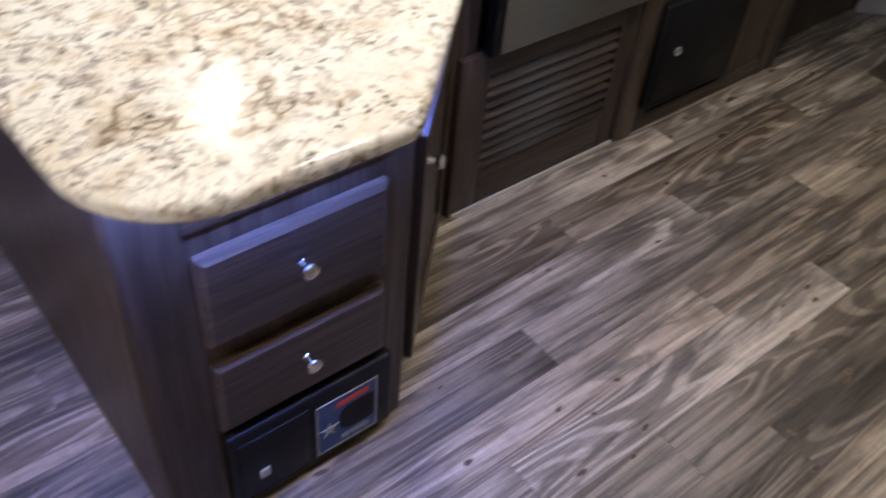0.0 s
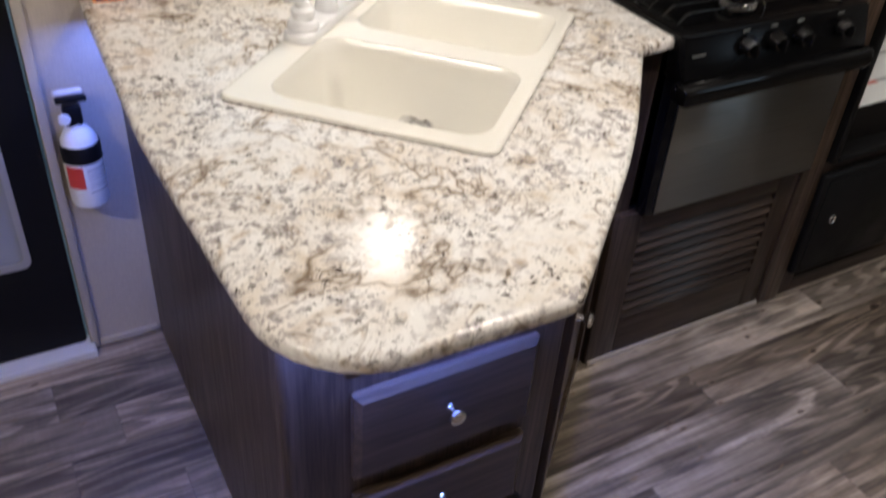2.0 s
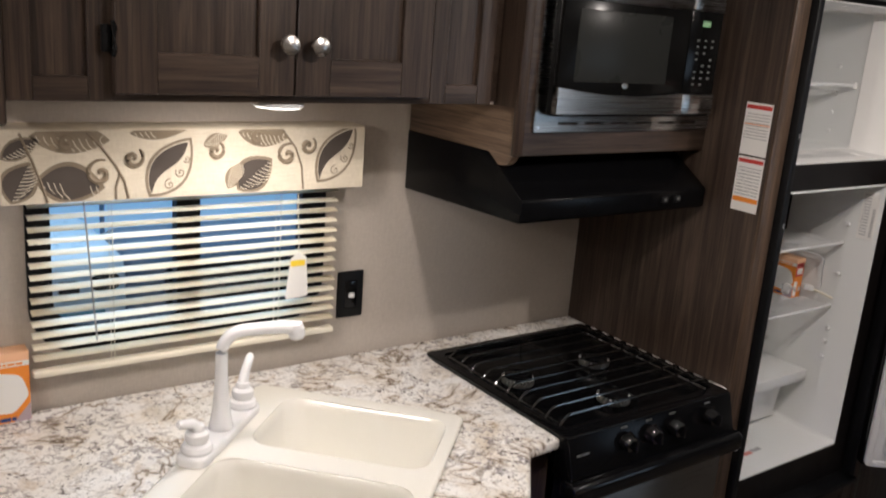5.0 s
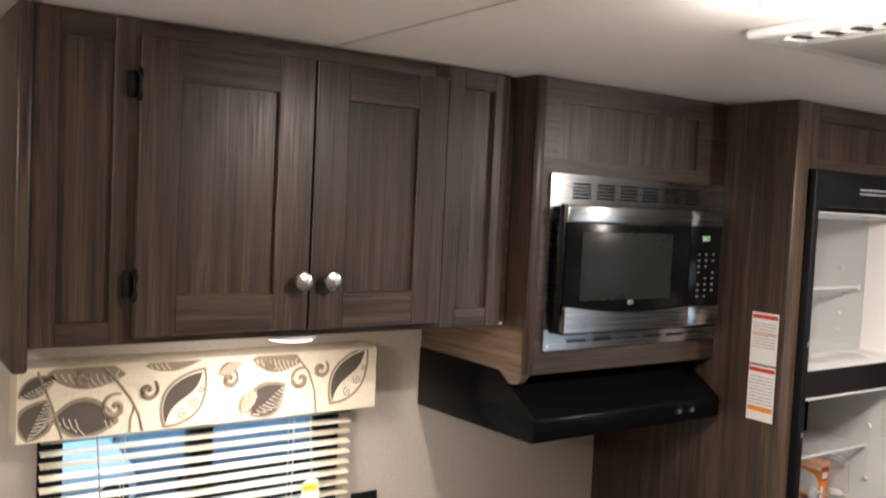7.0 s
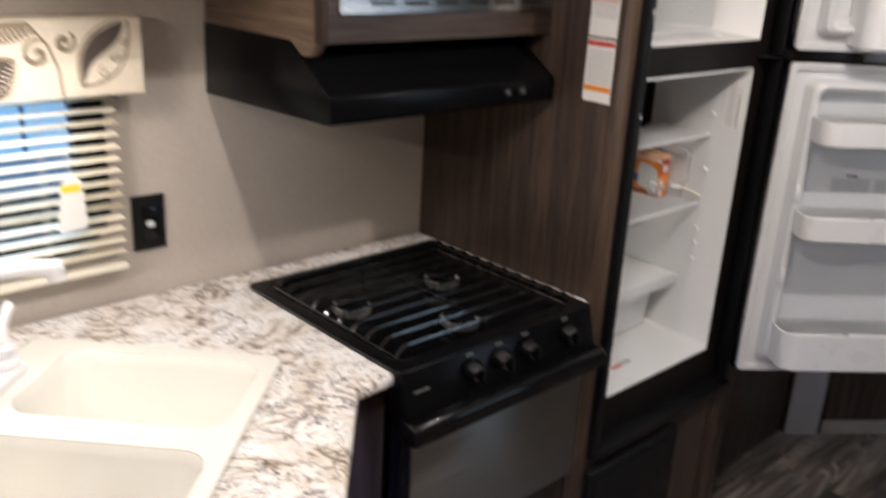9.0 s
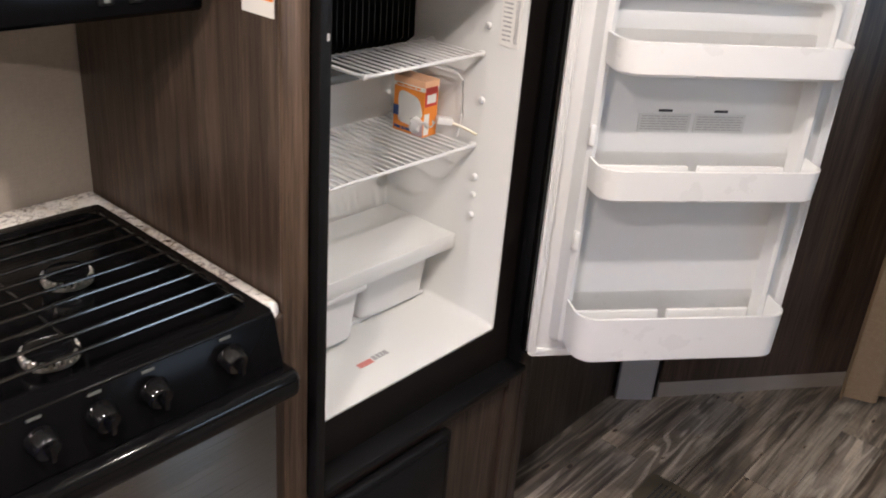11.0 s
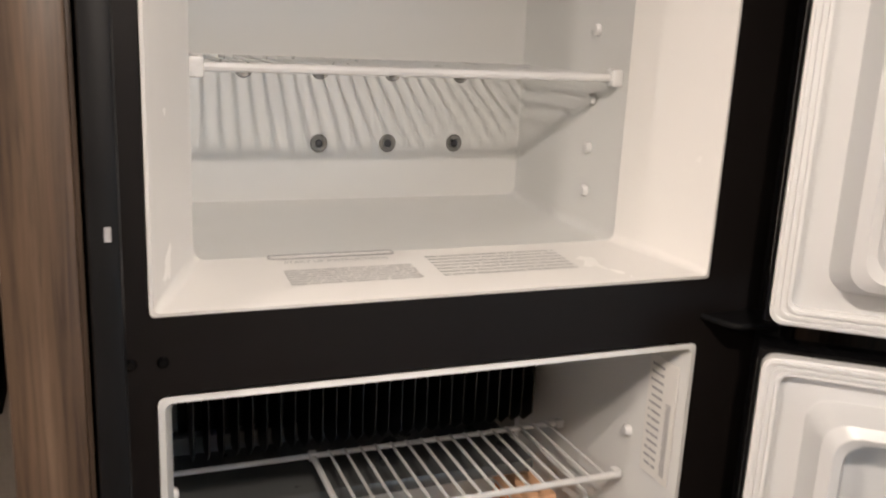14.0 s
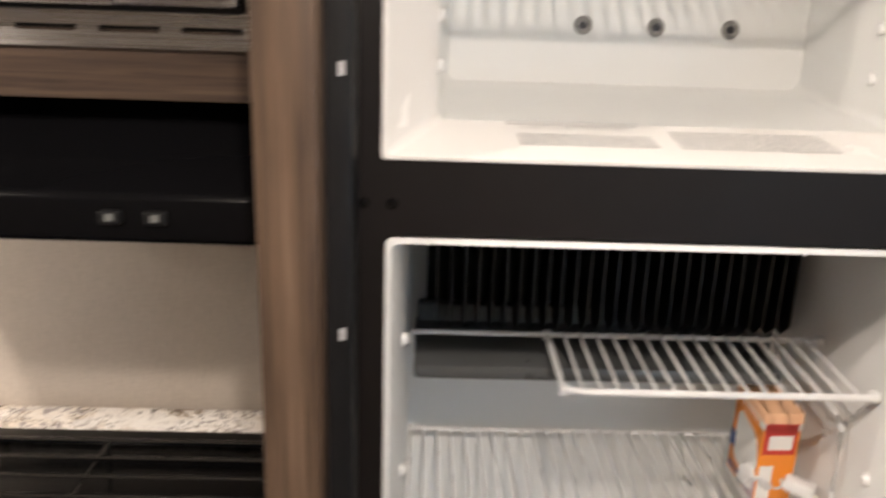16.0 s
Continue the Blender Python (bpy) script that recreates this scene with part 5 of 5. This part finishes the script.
# veined leaves: tan rim, dark blade, pale ribs
for x, z, ln, wd, turn, mat in ((0.552, 1.352, 0.092, 0.031, -8, charcoal), (0.512, 1.313, 0.062, 0.026, 66, charcoal), (0.905, 1.322, 0.045, 0.014, 60, taupe), (0.925, 1.318, 0.074, 0.030, 40, charcoal),
                                (0.498, 1.392, 0.055, 0.015, 28, charcoal), (0.545, 1.431, 0.105, 0.024, -4, taupe), (0.715, 1.434, 0.085, 0.014, 4, taupe), (0.925, 1.434, 0.085, 0.022, -6, taupe), (0.855, 1.408, 0.040, 0.011, 22, taupe)):
    ln, wd = ln * 1.3, wd * 1.4
    lf = part("leaf_print", plate(clip_z(leaf(x, z, ln, wd, turn)), [], 0.0004, upright(1.9499)), taupe, val, "brown leaf print")
    ix, iz = along(x, z, turn, ln * 0.06, 0)
    part("leaf_blade", plate(clip_z(leaf(ix, iz, ln * 0.86, wd * 0.80, turn)), [], 0.0004, upright(1.9495)), mat, lf)
    for j in range(1, 11):
        t = j / 11
        w = wd * math.sin(math.pi * t) ** 0.8 * 0.70
        for sg in ((-1,) if mat is charcoal else (-1, 1)):
            pts = [along(x, z, turn, ln * t * 0.95, 0.0), along(x, z, turn, ln * t * 0.95 + w * 0.3, sg * w * 0.6), along(x, z, turn, ln * t * 0.95 + w * 0.75, sg * w)]
            if all(1.314 < q < 1.437 for _, q in pts):
                part("leaf_vein", tube([(p, 1.9490, q) for p, q in pts], 0.0009, 5), valance_mat, lf)
# large pointed leaves: one half dark, the other pale with curls
for x, z, ln, wd, turn in ((0.750, 1.313, 0.138, 0.046, 54), (1.102, 1.325, 0.150, 0.046, 54)):
    lf = part("leaf_print", plate(clip_z(leaf(x, z, ln, wd, turn, 0)), [], 0.0004, upright(1.9499)), taupe, val, "large leaf print, half dark")
    ix, iz = along(x, z, turn, ln * 0.05, 0)
    part("leaf_pale", plate(clip_z(leaf(ix, iz, ln * 0.90, wd * 0.86, turn, 0)), [], 0.0004, upright(1.9495)), valance_mat, lf)
    side = [along(x, z, turn, ln * (0.06 + 0.86 * k / 12), wd * 0.82 * math.sin(math.pi * k / 12) ** 0.8 * (1 - 0.25 * k / 12)) for k in range(13)]
    side += [along(x, z, turn, ln * (0.06 + 0.86 * k / 12), wd * 0.16 * math.sin(2 * math.pi * k / 12)) for k in range(11, 0, -1)]
    part("leaf_blade", plate(clip_z([Vector(p) for p in side]), [], 0.0004, upright(1.9491)), charcoal, lf)
    for t, q, r in ((0.30, -0.40, 0.011), (0.52, -0.48, 0.010), (0.72, -0.38, 0.007)):
        cx, cz = along(x, z, turn, ln * t, wd * q)
        part("curl_print", tube(swirl(cx, cz, r, 1.5, t * 5), 0.0013, 5), taupe, lf)
for x, z, r, st, fl in ((0.662, 1.362, 0.026, 1.2, 1), (0.722, 1.388, 0.020, 2.2, -1), (1.032, 1.386, 0.024, 1.2, 1), (1.078, 1.404, 0.019, 2.2, -1), (0.606, 1.416, 0.016, 0.4, 1), (0.965, 1.420, 0.015, 0.4, 1), (0.880, 1.398, 0.018, 2.0, -1)):
    part("tendril_print", tube(swirl(x, z, r, 1.35, st, fl), [0.0022 + 0.0032 * math.sin(math.pi * k / 30) for k in range(31)], 6), taupe, val)
for p in (((0.640, 1.437), (0.665, 1.410), (0.690, 1.375), (0.705, 1.345), (0.712, 1.313)), ((0.53, 1.436), (0.548, 1.39), (0.562, 1.35), (0.572, 1.313)), ((1.02, 1.437), (1.05, 1.40), (1.065, 1.36), (1.07, 1.313)), ((0.697, 1.36), (0.69, 1.335), (0.69, 1.313))):
    part("stem_print", tube([(a, 1.9492, b) for a, b in p], 0.0023, 5), taupe, val)

PLACE = view_fit((1, -0.008), z=(1, 0.002))
blind = thing("window_blind", (0.87, 2.03, 0.96), "cream mini blind with open slats and a hang tag", "blind")
part("head_rail", box(0.548, 1.197, 2.012, 2.046, 1.405, 1.435, 0.003), cream, blind)
part("bottom_rail", box(0.548, 1.197, 2.016, 2.042, 0.954, 0.968, 0.004), cream, blind)
slat_mesh = bmesh.new()
cols = 6
prev = None
for k in range(cols + 1):
    v = -0.0125 + 0.025 * k / cols
    z = 0.0022 * (1 - (2 * k / cols - 1) ** 2)
    row = [slat_mesh.verts.new((sx, v, z)) for sx in (-0.3225, 0.3225)]
    if prev:
        slat_mesh.faces.new((prev[0], prev[1], row[1], row[0]))
    prev = row
bmesh.ops.solidify(slat_mesh, geom=slat_mesh.faces[:], thickness=0.0006)
PLACE, there = Matrix.Identity(4), PLACE
first = part("slat", slat_mesh, cream, blind)
PLACE = there
first.matrix_basis = PLACE @ pose(0.8725, 2.029, 0.992, 12)
for k in range(1, 18):
    o = first.copy()
    scene.collection.objects.link(o)
    o.matrix_basis = PLACE @ pose(0.8725, 2.029, 0.992 + k * 0.0232, 12)
for x in (0.700, 1.055):
    part("cord", tube([(x, 2.0165, 0.96), (x, 2.0165, 1.41)], 0.0008, 5), cream, blind)
    part("cord", tube([(x, 2.0415, 0.96), (x, 2.0415, 1.41)], 0.0008, 5), cream, blind)
part("wand", tube([(0.665, 2.010, 1.02), (0.640, 2.010, 1.41)], 0.0017, 6), grey_trim, blind)
tag = part("hang_tag", plate(fillet([(1.066, 1.052, 0.006), (1.122, 1.056, 0.006), (1.116, 1.148, 0.01), (1.098, 1.160, 0.008), (1.078, 1.146, 0.01)]), [], 0.0015, upright(2.010)), paper, blind, "white paper hang tag")
part("tag_mark", plate(rect(1.077, 1.112, 1.128, 1.142, 0.002), [], 0.0006, upright(2.008)), ink_yellow, tag)
part("tag_string", tube([(1.097, 2.009, 1.155), (1.092, 2.009, 1.25), (1.09, 2.012, 1.40)], 0.001, 5), cream, tag)

sw2 = thing("switch_panel", (0.44, WALL, 1.09), "black double switch panel on the wall", "switch")
part("plate", box(0.398, 0.478, WALL - 0.012, WALL - 0.0002, 1.096, 1.212, 0.003), black_satin, sw2)
for x in (0.424, 0.452):
    part("rocker", box(x - 0.010, x + 0.010, WALL - 0.016, WALL - 0.011, 1.128, 1.180, 0.002), black_gloss, sw2)
part("lamp_dot", box(0.435, 0.441, WALL - 0.0135, WALL - 0.0115, 1.140, 1.147), ink_grey, sw2)
sock = thing("wall_outlet", (1.265, WALL, 1.02), "black wall switch plate with white rocker", "outlet")
part("plate", box(1.230, 1.300, WALL - 0.007, WALL - 0.0002, 0.966, 1.082, 0.003), black_satin, sock)
part("insert", box(1.249, 1.281, WALL - 0.009, WALL - 0.006, 0.990, 1.058, 0.002), black_gloss, sock)
part("rocker", box(1.259, 1.274, WALL - 0.011, WALL - 0.008, 1.016, 1.028, 0.001), white_plastic, sock, "small white rocker")

PLACE = Matrix.Identity(4)
# fire extinguisher on the wall
EX = (0.368, 2.020)
ext = thing("fire_extinguisher", (EX[0], EX[1], 0.43), "small white fire extinguisher with black valve on the wall", "fire extinguisher")
part("cylinder", lathe([(0, 0.425), (0.030, 0.425), (0.037, 0.430), (0.039, 0.437), (0.039, 0.560), (0.036, 0.582), (0.026, 0.600), (0.014, 0.607), (0.014, 0.615), (0, 0.615)], 32, pose(EX[0], EX[1], 0.018)), white_plastic, ext)
part("strap", lathe([(0.0393, 0.535), (0.0405, 0.536), (0.0405, 0.570), (0.0385, 0.575)], 32, pose(EX[0], EX[1], 0.018)), black_satin, ext, "black strap")
part("valve", box(EX[0] - 0.020, EX[0] + 0.016, EX[1] - 0.014, EX[1] + 0.014, 0.630, 0.673, 0.006), black_satin, ext)
part("gauge", lathe([(0, 0.004), (0.011, 0.003), (0.012, 0.0), (0.012, -0.006)], 18, pose(EX[0] - 0.020, EX[1] - 0.016, 0.650, 90)), white_plastic, ext)
part("lever", box(EX[0] - 0.030, EX[0] + 0.030, EX[1] - 0.010, EX[1] + 0.010, 0.680, 0.692, 0.004), black_satin, ext)
part("lever", box(EX[0] - 0.032, EX[0] + 0.024, EX[1] - 0.009, EX[1] + 0.009, 0.699, 0.707, 0.003), white_metal, ext)
red = lathe([(0.0396, 0.478), (0.0396, 0.530)], 32, pose(EX[0], EX[1], 0.018))
bmesh.ops.delete(red, geom=[f for f in red.faces if not (f.calc_center_median().y < EX[1] - 0.012 and f.calc_center_median().x < EX[0] - 0.004)], context="FACES")
part("red_label", red, ink_red, ext, "red label")
for zz, hh in ((0.522, 0.004), (0.512, 0.0022), (0.505, 0.0022), (0.498, 0.0022), (0.488, 0.0022), (0.481, 0.0022), (0.470, 0.003)):
    ring = lathe([(0.0396, zz - hh), (0.0396, zz)], 40, pose(EX[0], EX[1], 0.018))
    bmesh.ops.delete(ring, geom=[f for f in ring.faces if not (f.calc_center_median().y < EX[1] - 0.010 and f.calc_center_median().x > EX[0] - 0.001)], context="FACES")
    part("label_print", ring, ink_grey, ext)
part("wall_bracket", box(EX[0] - 0.016, EX[0] + 0.016, EX[1] + 0.030, WALL - 0.0005, 0.45, 0.60, 0.002), black_satin, ext)

# ---- ceiling fixtures ----
cl = thing("ceiling_light", (1.185, 0.945, CEIL), "round white ceiling light, lit", "light", "ceiling lights")
part("rim", lathe([(0.0, 0.0), (0.052, 0.0), (0.054, -0.004), (0.050, -0.009), (0.046, -0.011)], 36, pose(1.185, 0.945, CEIL - 0.0003)), white_plastic, cl)
part("lens", lathe([(0, -0.022), (0.020, -0.021), (0.035, -0.017), (0.0462, -0.0105)], 36, pose(1.185, 0.945, CEIL)), lens_mat, cl, "glowing lens")
WORLD_OF[cl.name] = Matrix.Translation((1.185, 0.945, CEIL))
# The fixture at x -0.75 is added to go with the unseen left lamp.
for x, y in ((-0.75, 0.75), (2.18, 0.80)):
    copy_thing(cl, pose(x, y, CEIL))
ac = thing("air_conditioner", (1.55, 0.75, CEIL), "white ceiling air conditioner grille with slots", "air conditioner")
part("shroud", box(1.295, 1.90, 0.44, 1.112, CEIL - 0.016, CEIL - 0.0005, 0.007, 3), white_plastic, ac)
for k in range(13):
    part("slot", box(-0.012, 0.016, -0.007, 0.007, -0.001, 0.001), black_satin, ac, "dark air slot", m=pose(1.328, 0.525 + k * 0.043, CEIL - 0.0165, 0, 0, -25))
    part("louvre", box(-0.014, 0.018, -0.0035, 0.0035, -0.004, 0.001, 0.001), white_plastic, ac, m=pose(1.328, 0.537 + k * 0.043, CEIL - 0.017, 0, 0, -25))
part("filter_mesh", box(1.368, 1.85, 0.50, 1.072, CEIL - 0.0185, CEIL - 0.0155, 0.001), plain("grey_filter", (0.42, 0.41, 0.39), 0.8, bump=0.8, size=700), ac, "grey filter mesh")

# ---- beyond the fridge ----
single("wall_partition", box(2.737, 3.345, 1.575, 1.60, 0.0, CEIL, 0.001), wood_v, "dark wood panelled partition", "wall", kind="structure")
DIAG = pose(3.44, 1.47, 0, 0, 0, -36.5)
single("wall_slant", box(0.0, 1.35, 0.0, 0.03, 0.055, CEIL, 0.001), wood_v, "dark wood panelled slanting wall", "wall", kind="structure", m=DIAG)
single("riser", box(0.0, 1.35, 0.002, 0.03, 0.0, 0.054), plain("pale_plank_riser", (0.26, 0.225, 0.19), 0.45, bump=0.3, size=60, spot=0.25), "plank-covered riser under the slanting wall", "riser", kind="structure", m=DIAG)
single("corner_post", box(0.0, 0.114, 0.0, 0.022, 0.0, CEIL, 0.004), grey_trim, "grey metal corner post at the partition", "post", kind="structure", m=pose(3.332, 1.553, 0, 0, 0, -44.6))
single("post_edge", box(3.426, 3.442, 1.478, 1.510, 0.0, CEIL, 0.002), black_satin, "dark edge beside the metal post", "trim", kind="structure")
cur = bmesh.new()
rows = []
for z in (0.045, 0.12, 0.5, 1.0, 1.5, 1.9):
    row = []
    for k in range(61):
        t = k / 60
        w = (0.022 + 0.006 * math.sin(3 * z)) * math.sin(2 * math.pi * 5 * t + 0.8 * math.sin(7 * t)) * (1.15 if z < 0.2 else 1)
        row.append(cur.verts.new((3.80 + 0.50 * t, 1.04 - 0.42 * t + w, z)))
    rows.append(row)
for a, b in zip(rows, rows[1:]):
    for k in range(60):
        cur.faces.new((a[k], a[k + 1], b[k + 1], b[k]))
bmesh.ops.solidify(cur, geom=cur.faces[:], thickness=0.003)
cu = thing("curtain", (4.0, 0.85, 0.04), "tan cloth privacy curtain hanging in folds", "curtain")
part("cloth", cur, curtain_mat, cu, flat=80)
part("rail", box(3.75, 4.36, -0.012, 0.012, 1.90, 1.925, 0.003), white_metal, cu, m=pose(3.80, 1.04, 0, 0, 0, -40) @ pose(-3.80, 0, 0))
reg = thing("floor_register", (3.048, 1.148, 0.0), "bronze metal floor register with slots", "floor register")
part("frame", plate(rect(2.985, 3.112, 1.005, 1.292, 0.012), [rect(3.008, 3.089, 1.035 + k * 0.0135, 1.0415 + k * 0.0135) for k in range(17)], 0.004, pose(0, 0, 0.0005)), olive, reg)
part("duct", box(3.0, 3.097, 1.02, 1.277, 0.0001, 0.0008), ink_black, reg)

# ---- floor planks ----
PW, PL, EDGE = 0.1221, 1.0, 1.238
plank = box(0.0006, PL - 0.0006, 0.0005, PW - 0.0005, -0.0012, 0.0, 0.0006, 1)
me = bpy.data.meshes.new("plank")
plank.to_mesh(me)
plank.free()
me.materials.append(floor_mat)
rng = random.Random(4)
# where the butt joints lie, row by row from the joint line at EDGE
ends = {0: 1.598, -1: 1.945, -2: 1.29, -3: 1.712, -4: 1.038, -5: 1.331, 1: 0.135, 2: 0.404, 5: 0.191}
for row in range(-16, 8):
    y0 = EDGE + row * PW
    start = ends.get(row, rng.uniform(0, PL))
    x = start + PL * math.floor((X0 - start) / PL)
    deep = min(1.0, (WALL - 0.0005 - y0) / PW)
    while x < X1:
        if x + PL > -1.4 and x < 4.45 and deep > 0.1:
            o = new("plank", me)
            o.location = (x, y0, 0)
            o.scale = (1, deep, 1)
            o.parent = floor_base
        x += PL
